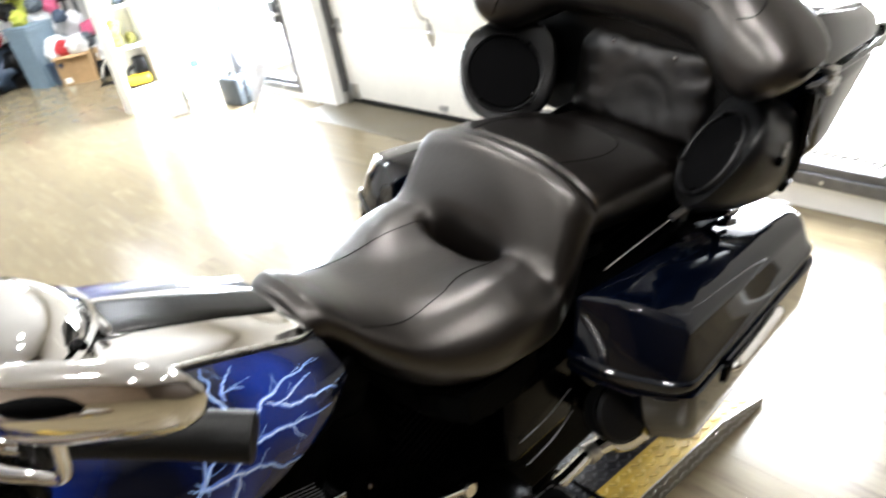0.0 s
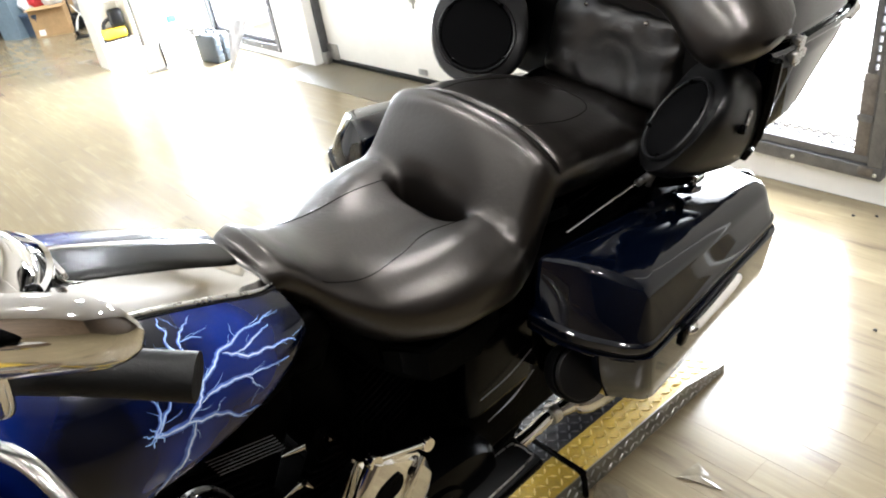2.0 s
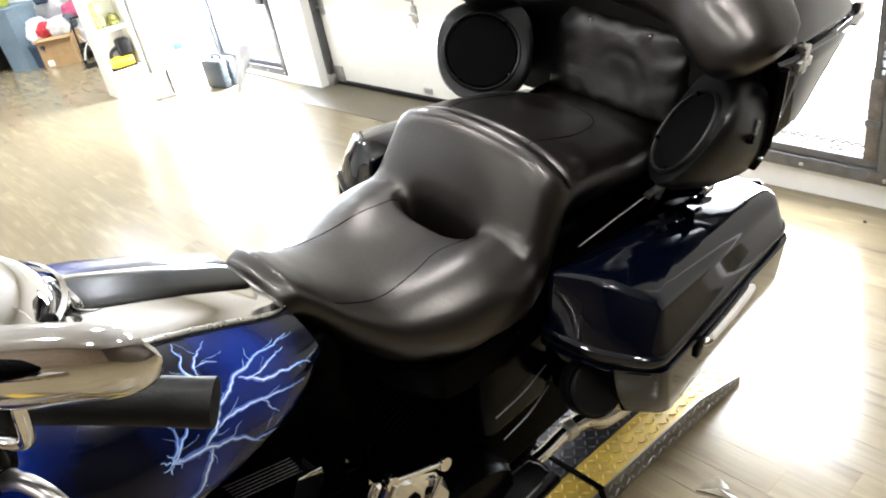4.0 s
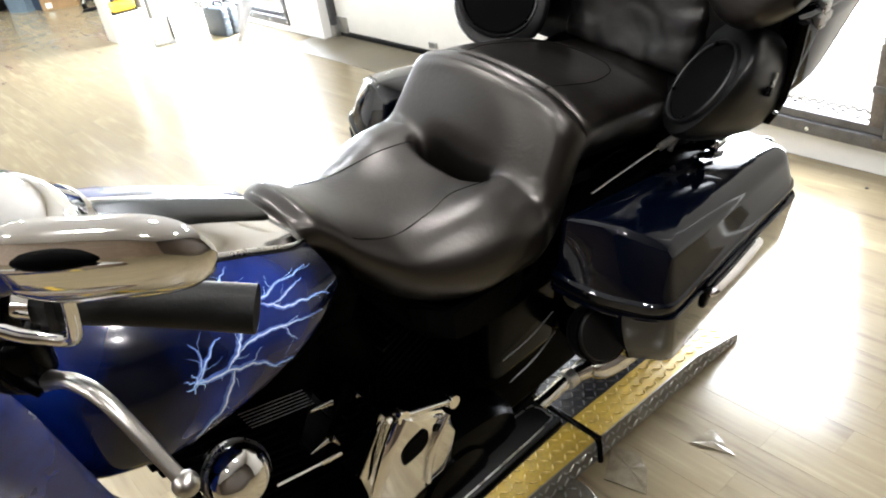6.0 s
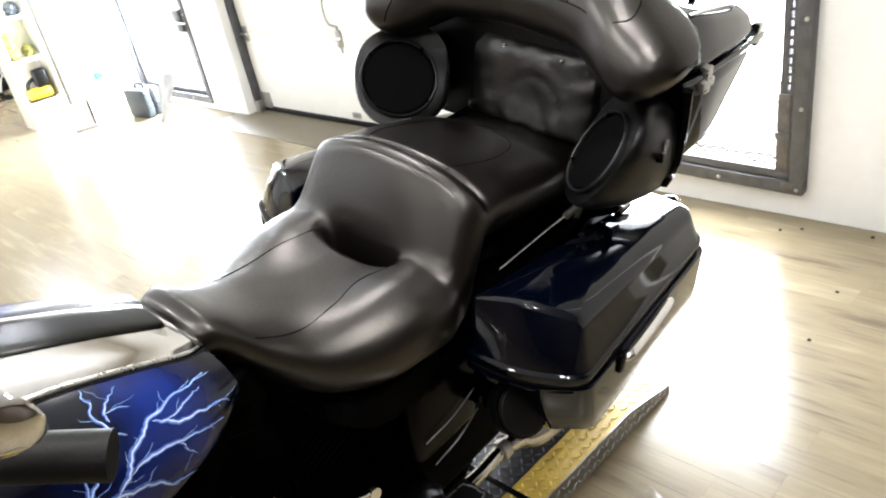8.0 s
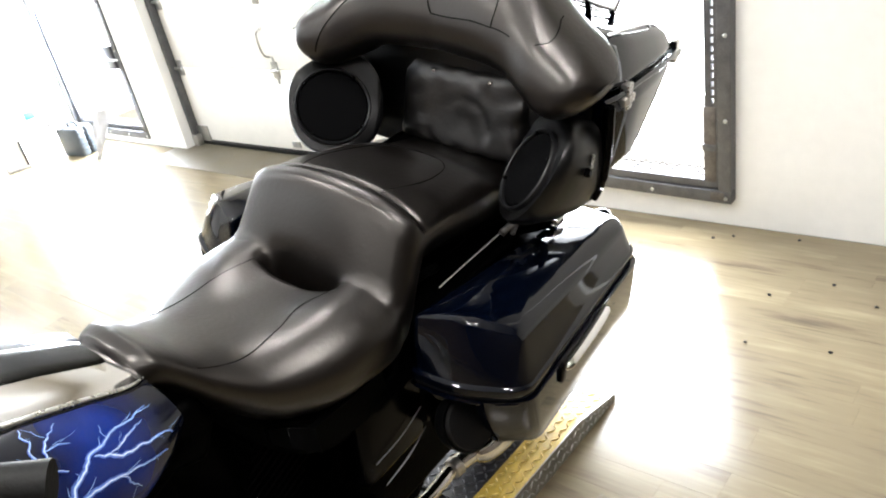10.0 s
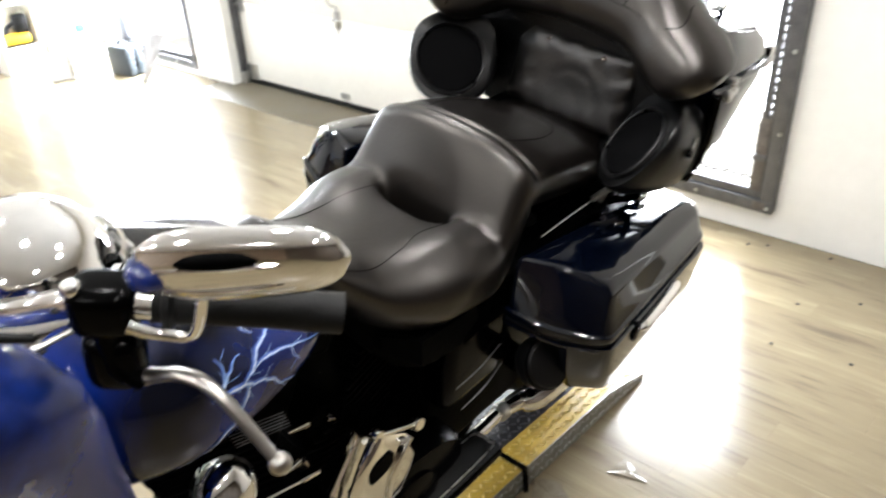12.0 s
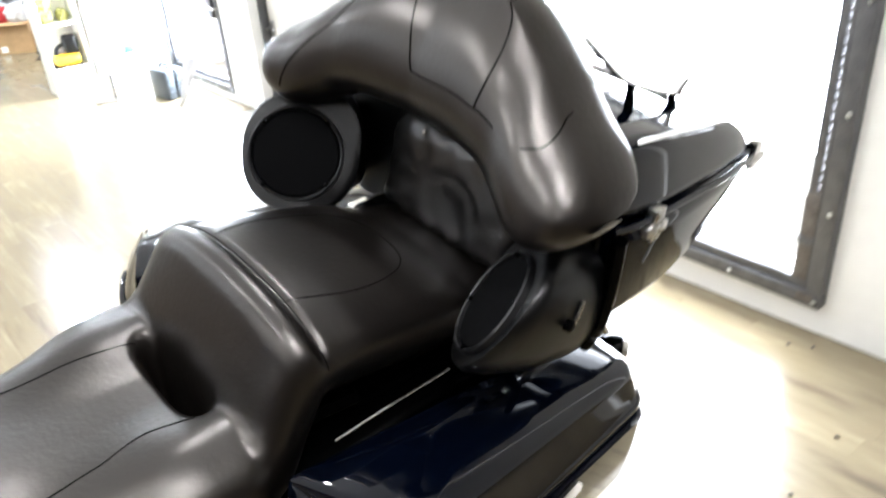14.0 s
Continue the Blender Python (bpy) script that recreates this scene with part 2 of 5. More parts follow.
def loft(rings, bm=None, cap=True, closed=True):
    bm = bm or bmesh.new()
    rows = [[bm.verts.new(p) for p in ring] for ring in rings]
    for a, b in zip(rows, rows[1:]):
        n = len(a)
        for i in range(n if closed else n - 1):
            j = (i + 1) % n
            bm.faces.new((a[i], a[j], b[j], b[i]))
    if cap and closed:
        for ring in (rows[0], rows[-1]):
            c = bm.verts.new(sum((v.co for v in ring), Vector()) / len(ring))
            for i in range(len(ring)):
                bm.faces.new((ring[i], ring[(i + 1) % len(ring)], c))
    return bm


def smooth_path(points, n=6):
    pts = [Vector(p) for p in points]
    ext = [2 * pts[0] - pts[1]] + pts + [2 * pts[-1] - pts[-2]]
    out = []
    for i in range(1, len(ext) - 2):
        a, b, c, d = ext[i - 1:i + 3]
        for k in range(n):
            t = k / n
            out.append(0.5 * (2 * b + (c - a) * t + (2 * a - 5 * b + 4 * c - d) * t * t + (3 * b - a - 3 * c + d) * t ** 3))
    return out + [pts[-1]]


def tube(points, radius, sides=12, bm=None, n=6, flat=1.0, cap=True):
    """A round bar along a smoothed path; radius may be a list along the given points."""
    path = smooth_path(points, n) if n else [Vector(p) for p in points]
    radii = np.interp(np.linspace(0, 1, len(path)), np.linspace(0, 1, len(radius)), radius) if isinstance(radius, (list, tuple)) else [radius] * len(path)
    up, rings = Vector((0.13, 0.21, 0.97)).normalized(), []
    for i, p in enumerate(path):
        d = (path[min(i + 1, len(path) - 1)] - path[max(i - 1, 0)]).normalized()
        side = d.cross(up)
        if side.length < 0.1:
            side = d.cross(Vector((1, 0, 0)))
        side.normalize()
        top = side.cross(d)
        rings.append([p + (side * math.cos(a) + top * math.sin(a) * flat) * radii[i] for a in (2 * math.pi * k / sides for k in range(sides))])
    return loft(rings, bm, cap)


def lathe(profile, sides=32, m=None, bm=None, cap=True):
    """profile: (radius, height) pairs round z."""
    rings = [[Vector((r * math.cos(a), r * math.sin(a), h)) for a in (2 * math.pi * k / sides for k in range(sides))] for r, h in profile]
    if m:
        rings = [[m @ p for p in ring] for ring in rings]
    return loft(rings, bm, cap)


def ellipsoid(c, r, bm=None, u=24, v=16, m=None):
    bm = bm or bmesh.new()
    vs = bmesh.ops.create_uvsphere(bm, u_segments=u, v_segments=v, radius=1)["verts"]
    mm = Matrix.Translation(c) @ (m or Matrix()) @ Matrix.Diagonal((*r, 1))
    bmesh.ops.transform(bm, matrix=mm, verts=vs)
    return bm


def facing(c, normal):
    """A pose at c whose z axis is the normal."""
    return Matrix.Translation(c) @ Vector(normal).to_track_quat("Z", "Y").to_matrix().to_4x4()


SLOPES = {}


def table(x, pairs):
    """Smooth monotone interpolation in (x, value) pairs."""
    key = tuple(pairs)
    if key not in SLOPES:
        d = [(y1 - y0) / (x1 - x0) for (x0, y0), (x1, y1) in zip(pairs, pairs[1:])]
        SLOPES[key] = [d[0]] + [2 * p * q / (p + q) if p * q > 0 else 0.0 for p, q in zip(d, d[1:])] + [d[-1]]
    m = SLOPES[key]
    if x <= pairs[0][0]:
        return pairs[0][1]
    for i, ((x0, y0), (x1, y1)) in enumerate(zip(pairs, pairs[1:])):
        if x <= x1:
            h = x1 - x0
            t = (x - x0) / h
            return y0 * (1 + 2 * t) * (1 - t) ** 2 + m[i] * h * t * (1 - t) ** 2 + y1 * t * t * (3 - 2 * t) + m[i + 1] * h * t * t * (t - 1)
    return pairs[-1][1]


def spow(v, p):
    return math.copysign(abs(v) ** p, v)


# ---------------------------------------------------------------- room structure
def structure(name, bm, material, label, m=ROOM):
    ob = part(name, bm, material)
    ob.matrix_world = m
    return tagged(ob, label, name.split("_")[0], kind="structure")


T = 0.20
D1, D2 = (-1.34, 0.004), (-5.80, -4.60)       # mesh door openings along the wall
DZ = (0.155, 1.505)
GD, GZ = (-4.12, -1.60), 2.15                 # garage opening
W0, W1, H = -6.10, 3.4, CEILING
bm = bmesh.new()
for lo, hi in (((W0, 0, 0), (D2[0], T, H)), ((D2[0], 0, 0), (D2[1], T, DZ[0] - 0.05)), ((D2[0], 0, 1.40), (D2[1], T, H)),
               ((D2[1], 0, 0), (GD[0] - 0.0, T, H)), ((GD[0], 0, GZ), (GD[1], T, H)), ((GD[1], 0, 0), (D1[0], T, H)),
               ((D1[0], 0, 0), (D1[1], T, DZ[0])), ((D1[0], 0, DZ[1]), (D1[1], T, H)), ((D1[1], 0, 0), (W1, T, H))):
    box(lo, hi, 0, bm=bm)
wall_north = structure("wall_north", bm, WALL, "bright white painted wall with door openings")
structure("wall_pier", box((0.86, -0.62, 0), (0.93, -0.56, H), 0.003), WALL, "white painted pier beside the mesh door")
structure("wall_east", box((3.4, -7.5, 0), (3.6, T, H), 0), DARK_WALL, "plain side wall out of view, darkened to deepen reflections on the seat")
structure("wall_south", box((-12, -7.7, 0), (3.6, -7.5, H), 0), WOOD_WALL, "plain brown back wall")
structure("wall_west", box((-11.2, -7.5, 0), (-11.0, 3.0, H), 0), WALL, "pale far wall of the storage area")
structure("wall_storage", box((-11.2, 0.6, 0), (W0 - 0.6, 0.8, H), 0), WALL, "white wall behind the stored goods")
structure("wall_partition", box((-6.12, -0.58, 0), (-5.95, 0.8, H), 0.003), WALL, "white partition wall beside the shelves")
structure("ceiling", box((-11.2, -7.7, H), (3.6, 0.8, H + 0.15), 0), CEIL, "plain white ceiling")
floor = structure("floor", box((-11.2, -7.7, -0.12), (3.6, 0.8, -0.003), 0), CONCRETE, "pale oak vinyl plank floor, glossy")
structure("door_sill", box((GD[0] - 0.16, -0.26, -0.002), (GD[1] + 0.02, 0.2, 0.004), 0.002), CONCRETE, "bare tan concrete strip along the garage door")
structure("backdrop", box((-7.5, 1.6, -0.5), (2.0, 1.62, 2.6), 0), DAY, "blown-out bright daylight outside the doors")
structure("ground", box((-7.5, 0.2, -0.3), (2.0, 1.6, -0.02), 0), CONCRETE, "sunlit concrete outside the doors")


# garage door: sections, hinges, handle, track, seal
def garage_door():
    d = thing("door_1", ROOM, "cream sectional garage door with galvanised hinges, closed", "garage door", kind="structure")
    n0 = 0.13
    edges = [0.035, 0.592, 1.066, 1.54, GZ + 0.05]
    for z0, z1 in zip(edges, edges[1:]):
        part("section", box((GD[0] + 0.03, n0, z0 + 0.003), (GD[1] - 0.02, n0 + 0.045, z1 - 0.003), 0.004), DOOR_WHITE, d)
    part("bottom_seal", box((GD[0] + 0.04, n0 - 0.012, 0.0), (GD[1] - 0.02, n0 + 0.04, 0.034), 0.008), RUBBER, d, "black rubber bottom seal")
    for z in edges[1:4]:
        for x in (-2.955, -1.78, GD[0] + 0.075):
            h = part("hinge", box((x - 0.028, n0 - 0.010, z - 0.055), (x + 0.028, n0 + 0.001, z + 0.055), 0.003), GALV, d, "galvanised steel hinge")
            part("knuckle", tube([(x - 0.035, n0 - 0.016, z), (x + 0.035, n0 - 0.016, z)], 0.011, n=0), GALV, h)
            if x == GD[0] + 0.075:
                part("roller", tube([(x - 0.075, n0 - 0.018, z), (x + 0.01, n0 - 0.018, z)], 0.009, n=0), STEEL, h)
    part("bottom_bracket", box((-3.0, n0 - 0.012, 0.06), (-2.92, n0, 0.10), 0.003), GALV, d)
    part("corner_bracket", box((GD[0] + 0.03, n0 - 0.014, 0.03), (GD[0] + 0.16, n0, 0.15), 0.004), GALV, d, "galvanised corner bracket")
    part("lift_handle", tube([(-2.985, n0 - 0.002, 0.865), (-3.0, n0 - 0.035, 0.84), (-3.003, n0 - 0.04, 0.77), (-2.99, n0 - 0.035, 0.70), (-2.975, n0 - 0.002, 0.675)], 0.007), STEEL, d, "steel lift handle")
    part("latch_bar", box((-2.962, n0 - 0.008, 0.50), (-2.948, n0 + 0.001, 0.68), 0.002), GALV, d)
    track = part("track", box((GD[0] - 0.012, n0 - 0.055, 0.03), (GD[0] + 0.03, n0 + 0.005, GZ + 0.02), 0.004), GREY_STEEL, d, "dark vertical steel door track")
    part("track_foot", box((GD[0] - 0.02, n0 - 0.06, 0.0), (GD[0] + 0.06, n0 + 0.01, 0.09), 0.004), GALV, track)
    part("jamb_seal", box((GD[1] - 0.03, n0 - 0.03, 0.0), (GD[1] - 0.002, n0 + 0.01, GZ), 0.003), DOOR_WHITE, d)


garage_door()


def expanded_mesh(x0, x1, z0, z1, y, pitch=(0.055, 0.024), wire=0.0011):
    """Diamond wires as thin flat bars."""
    bm = bmesh.new()
    nx, nz = int((x1 - x0) / pitch[0]), int((z1 - z0) / pitch[1])
    for i in range(-1, nx + 1):
        for k in range(nz):
            xa = x0 + (i + (0.5 if k % 2 else 0.0)) * pitch[0]
            za = z0 + k * pitch[1]
            for sgn in (1, -1):
                a, b = Vector((xa + pitch[0] / 2, y, za)), Vector((xa + pitch[0] / 2 + sgn * pitch[0] / 2, y, za + pitch[1]))
                if not (x0 <= min(a.x, b.x) and max(a.x, b.x) <= x1):
                    continue
                d = (b - a).normalized()
                s = Vector((-d.z, 0, d.x)) * wire
                vs = [bm.verts.new(p) for p in (a - s, a + s, b + s, b - s)]
                bm.faces.new(vs)
    return bm


def mesh_door(name, x0, x1, z0, z1, label, lock_side, perforated, askew=0.0, y=-0.012):
    d = thing(name, ROOM @ pose(x1, 0, z0, 0, askew, 0) @ pose(-x1, 0, -z0), label, "mesh door", kind="structure")
    w = 0.055
    fr = part("frame", box((x0, y, z0), (x1, 0.03, z0 + w), 0.003), GREY_STEEL, d, "dark weathered steel frame")
    part("rail", box((x0, y, z1 - w), (x1, 0.03, z1), 0.003), GREY_STEEL, d)
    part("stile", box((x0, y, z0 + w), (x0 + w, 0.03, z1 - w), 0.003), GREY_STEEL, d)
    part("stile", box((x1 - w, y, z0 + w), (x1, 0.03, z1 - w), 0.003), GREY_STEEL, d)
    i0, i1, k0, k1 = x0 + w + 0.004, x1 - w - 0.004, z0 + w + 0.004, z1 - w - 0.004
    a, b = (y + 0.012, y + 0.05) if perforated else (0.012, 0.05)
    leaf = part("leaf", box((i0, a, k0), (i1, b, k0 + 0.035), 0.003), GREY_STEEL, d, "inner steel leaf with expanded mesh")
    part("leaf_rail", box((i0, a, k1 - 0.03), (i1, b, k1), 0.003), GREY_STEEL, leaf)
    part("leaf_stile", box((i0, a, k0 + 0.035), (i0 + 0.032, b, k1 - 0.03), 0.003), GREY_STEEL, leaf)
    if perforated:
        # slotted strut: two flanges with a row of slots of daylight between them
        part("leaf_stile", box((i1 - 0.014, a, k0 + 0.035), (i1, b, k1 - 0.03), 0.002), GREY_STEEL, leaf)
        part("leaf_stile", box((i1 - 0.052, a, k0 + 0.035), (i1 - 0.026, b, k1 - 0.03), 0.002), GREY_STEEL, leaf)
        zz = k0 + 0.36
        while zz < k1 - 0.05:
            part("slot_web", box((i1 - 0.028, a + 0.004, zz), (i1 - 0.012, a + 0.010, zz + 0.012), 0), GREY_STEEL, leaf)
            zz += 0.035
        part("post_sleeve", box((i1 - 0.058, a - 0.004, k0 + 0.03), (i1 - 0.006, b + 0.004, k0 + 0.36), 0.006), RUST, leaf, "rust-stained steel sleeve")
        part("sleeve_band", box((i1 - 0.062, a - 0.008, k0 + 0.17), (i1 - 0.002, b + 0.006, k0 + 0.20), 0.004), GREY_STEEL, leaf)
        part("corner_weld", box((i1 - 0.03, y - 0.004, z0 + 0.012), (i1 + 0.03, 0.0, z0 + 0.05), 0.006), RUST, leaf)
    else:
        part("leaf_stile", box((i1 - 0.032, a, k0 + 0.035), (i1, b, k1 - 0.03), 0.003), GREY_STEEL, leaf)
    part("expanded_mesh", expanded_mesh(i0 + 0.03, i1 - 0.03, k0 + 0.03, k0 + 0.42 if perforated else k0 + 0.10, a + 0.018, wire=0.0008), GREY_STEEL, leaf, "expanded steel mesh")
    part("mesh_hem", expanded_mesh(i0 + 0.03, i1 - 0.03, k0 + 0.02, k0 + 0.085, a + 0.024, (0.040, 0.013), 0.0026), GREY_STEEL, leaf, "sagging doubled mesh along the bottom")
    # fixing bolts in the frame
    def bolt(x, z):
        part("bolt", lathe([(0.0085, 0), (0.0085, 0.003), (0.006, 0.006), (0.001, 0.007)], 12, facing((x, y - 0.0005, z), (0, -1, 0))), GALV, fr)
    zz = z0 + 0.024
    while zz < z1:
        bolt(x1 - 0.022, zz)
        bolt(x0 + 0.022, zz)
        zz += 0.343
    for k in range(1, 4):
        bolt(x0 + (x1 - x0) * k / 4, z0 + 0.024)
        bolt(x0 + (x1 - x0) * k / 4, z1 - 0.024)
    lx = x0 + 0.055 if lock_side < 0 else x1 - 0.17
    lock = part("lock_box", box((lx, y - 0.018, 1.09 if perforated else 0.62), (lx + 0.115, 0.045, 1.27 if perforated else 0.80), 0.006), GREY_STEEL, d, "grey steel lock box")
    zc = 1.21 if perforated else 0.70
    part("bolt_bar", tube([(lx - 0.09 * (1 if lock_side < 0 else -1) + (0 if lock_side < 0 else 0.11), y - 0.033, zc), (lx + 0.05, y - 0.033, zc)], 0.009, n=0), GALV, lock, "sliding steel bolt")
    return d


mesh_door("door_2", -1.375, 0.024, 0.122, 1.545, "dark steel framed mesh door in the white wall, daylight behind", -1, True, 1.2, -0.05)
mesh_door("door_3", D2[0], D2[1], 0.05, 1.42, "second dark steel framed mesh door, daylight behind", 1, False)


# ceiling lamps; the fixtures of the far grid are added to carry fill light
def downlight(x, y):
    c = thing("downlight", ROOM @ pose(x, y, CEILING), "round white recessed ceiling downlight, switched on; far ones are added", "downlight", "garage ceiling downlights")
    part("trim_ring", lathe([(0.085, 0.0), (0.115, -0.002), (0.118, -0.008), (0.112, -0.012), (0.088, -0.010)], 32, cap=False), DOOR_WHITE, c)
    part("lens", lathe([(0.086, -0.004), (0.06, -0.006), (0.005, -0.007)], 32), LED, c, "glowing lamp lens")


for lx, ly in FAR_FILL_LAMPS + NEAR_LAMPS:
    downlight(lx, ly)


# ---------------------------------------------------------------- lift platform with tread plate
def tread(bm, x0, x1, y0, y1, z, pitch=0.0235, length=0.026, width=0.0068, height=0.0032):
    """Alternating raised lozenges on a plate between x0..x1, y0..y1; z is a function of y."""
    nx, ny = int((x1 - x0) / pitch), int((y1 - y0) / pitch)
    for i in range(nx):
        for k in range(ny):
            c = Vector((x0 + (i + 0.5) * (x1 - x0) / nx, y0 + (k + 0.5) * (y1 - y0) / ny, 0))
            a = radians(45 if (i + k) % 2 else -45)
            d, s = Vector((math.cos(a), math.sin(a), 0)), Vector((-math.sin(a), math.cos(a), 0))
            low = [c + d * length / 2, c + s * width / 2, c - d * length / 2, c - s * width / 2]
            top = [c + d * length * 0.3 + s * width * 0.12, c + s * width * 0.26, c - d * length * 0.3, c - s * width * 0.26]
            va = [bm.verts.new((p.x, p.y, z(p.y))) for p in low]
            vb = [bm.verts.new((p.x, p.y, z(p.y) + height)) for p in top]
            for j in range(4):
                bm.faces.new((va[j], va[(j + 1) % 4], vb[(j + 1) % 4], vb[j]))
            bm.faces.new(vb)


LIFT_L, LIFT_R, LIFT_END, LIFT_H = 0.224, -0.34, 0.90, 0.072


def lift():
    t = thing("motorcycle_lift", LIFT, "low yellow and black tread plate lift platform under the motorcycle", "motorcycle lift")
    y0, y1, y2 = -2.1, 0.69, LIFT_END

    def z(y):
        return LIFT_H if y < y1 else LIFT_H + (0.024 - LIFT_H) * (y - y1) / (y2 - y1)

    def plate(x0, x1, lift_by=0.0):
        return loft([[(x0, y, z(y) - 0.006 + lift_by), (x1, y, z(y) - 0.006 + lift_by), (x1, y, z(y) + lift_by), (x0, y, z(y) + lift_by)] for y in (y0, y1, y2)])
    yw = 0.100
    deck = part("deck", plate(LIFT_R + yw, LIFT_L - yw), TREAD_BLACK, t, "black tread plate deck", sharp=20)
    bm = bmesh.new()
    tread(bm, LIFT_R + yw + 0.006, LIFT_L - yw - 0.004, y0 + 1.0, y2 - 0.02, z)
    tagged(part("tread_pattern", bm, TREAD_WORN, deck, sharp=10), kind="stuff")
    for a, b in ((LIFT_L - yw, LIFT_L), (LIFT_R, LIFT_R + yw)):
        edge = part("edge_plate", plate(a + 0.001, b, 0.001), YELLOW, t, "worn yellow painted tread plate edge", sharp=20)
        bm = bmesh.new()
        tread(bm, a + 0.004, b - 0.004, y0 + 1.0, y2 - 0.04, lambda y: z(y) + 0.001)
        tagged(part("tread_pattern", bm, YELLOW_WORN_LIT, edge, sharp=10), kind="stuff")
    for x, s in ((LIFT_L, 1), (LIFT_R, -1)):
        bm = loft([[(x, y, 0.0), (x + s * 0.004, y, 0.0), (x + s * 0.004, y, max(z(y), 0.004)), (x, y, max(z(y), 0.004))] for y in (y0, y1, y2)])
        sk = part("skirt", bm, TREAD_SILVER, t, "bare silver tread plate skirt", sharp=20)
        bm = bmesh.new()
        tread(bm, 0.002, LIFT_H - 0.004, y0 + 1.0, y2 - 0.02, lambda y: 0.0)
        for v in list(bm.verts):
            v.co = Vector((x + s * (0.004 + v.co.z), v.co.y, v.co.x * z(v.co.y) / LIFT_H))
        tagged(part("tread_pattern", bm, GALV, sk, sharp=10), kind="stuff")
    foot = part("foot_plate", lathe([(0.10, 0.0), (0.10, 0.010), (0.097, 0.012), (0.004, 0.012)], 40, Matrix.Translation((0.265, 0.045, 0.0))), TREAD_SILVER, t, "round silver tread plate foot", sharp=30)
    bm = bmesh.new()
    tread(bm, 0.185, 0.345, -0.035, 0.125, lambda y: 0.012)
    bmesh.ops.delete(bm, geom=[v for v in bm.verts if (v.co.x - 0.265) ** 2 + (v.co.y - 0.045) ** 2 > 0.0085], context="VERTS")
    tagged(part("tread_pattern", bm, GALV, foot, sharp=10), kind="stuff")
    part("ramp_pin", tube([(LIFT_R - 0.02, 0.238, 0.088), (0.19, 0.238, 0.088), (0.222, 0.238, 0.086), (0.236, 0.238, 0.07), (0.238, 0.238, 0.004)], 0.0085, 12), BLACK_GLOSS, t, "bent black pin across the ramp joint")


lift()


# ---------------------------------------------------------------- the motorcycle
bike = thing("motorcycle", BIKE, "dark blue touring motorcycle with black leather seat, leaning on its stand", "motorcycle")

# --- seat
PAN_TOP = [(-0.505, 1.040), (-0.498, 1.066), (-0.485, 1.084), (-0.465, 1.087), (-0.44, 1.072), (-0.40, 1.036), (-0.33, 1.000), (-0.25, 0.980), (-0.17, 0.968), (-0.12, 0.962), (0.0, 0.955), (0.44, 0.93)]
BOLSTER_TOP = [(-0.505, 0.30), (-0.15, 0.845), (-0.09, 0.957), (-0.025, 1.078), (-0.011, 1.101), (0.002, 1.113), (0.016, 1.116), (0.04, 1.110), (0.10, 1.096), (0.18, 1.076), (0.28, 1.05), (0.36, 1.015), (0.44, 1.0)]
SEAT_HW = [(-0.505, 0.034), (-0.498, 0.056), (-0.485, 0.072), (-0.465, 0.082), (-0.44, 0.095), (-0.40, 0.124), (-0.36, 0.154), (-0.28, 0.194), (-0.18, 0.223), (-0.10, 0.232), (-0.05, 0.220), (0.0, 0.208), (0.05, 0.202), (0.12, 0.198), (0.25, 0.190), (0.44, 0.175)]
SEAT_DEPTH = [(-0.505, 0.03), (-0.498, 0.060), (-0.485, 0.080), (-0.45, 0.094), (-0.4, 0.122), (-0.3, 0.178), (-0.2, 0.208), (-0.12, 0.210), (-0.04, 0.200), (0.05, 0.195), (0.2, 0.195), (0.44, 0.19)]
SEAT_EXP = [(-0.505, 0.7), (-0.46, 0.74), (-0.4, 0.78), (-0.3, 0.76), (-0.14, 0.62), (-0.09, 0.64), (-0.03, 0.78), (0.03, 0.78), (0.12, 0.56), (0.44, 0.5)]


def seat_pt(a, v):
    """a from -1 to 1 over the top of the seat and on to 2 underneath, v along it."""
    phi = a * math.pi / 2
    hw, dep, ex = table(v, SEAT_HW), table(v, SEAT_DEPTH), table(v, SEAT_EXP)
    u = hw * spow(math.sin(phi), 0.92)
    off = -0.016 * max(0.0, min(1.0, (v + 0.24) / 0.17))
    c = math.cos(phi)
    # the dished pan meets the flat face of the bolster in a crease
    k = max(0.0, min(1.0, (abs(u) - 0.02) / 0.13))
    f = max(0.0, min(1.0, (v + 0.36) / 0.22))
    pan = table(v, PAN_TOP) + 0.032 * k * k * (3 - 2 * k) * f * f * (3 - 2 * f)
    bol = table(v - 0.035 * max(0.0, min(1.0, abs(a)) * 2 - 1) ** 2, BOLSTER_TOP)
    h = max(0.0, min(1.0, (abs(u) - 0.10) / 0.10))
    d, r = pan - bol, 0.010 + 0.030 * h
    top = max(pan, bol) + (max(0.0, r - abs(d)) ** 2) / (4 * r)
    if c <= 0:
        return Vector((u + off, v, top - dep * 0.44 - dep * 0.56 * (-c)))
    w = top - dep * 0.44 * (1 - c ** ex)
    w -= 0.125 * math.exp(-(abs(u) / 0.078) ** 5) * math.exp(-(abs(v + 0.094) / 0.017) ** 2.4)
    w -= 0.007 * math.exp(-((v - 0.038) / 0.008) ** 2)
    return Vector((u + off, v, w))


def seat_normal(a, v):
    e = 0.004
    n = (seat_pt(a + e, v) - seat_pt(a - e, v)).cross(seat_pt(a, v + e) - seat_pt(a, v - e))
    return n.normalized() if n.z > 0 else -n.normalized()


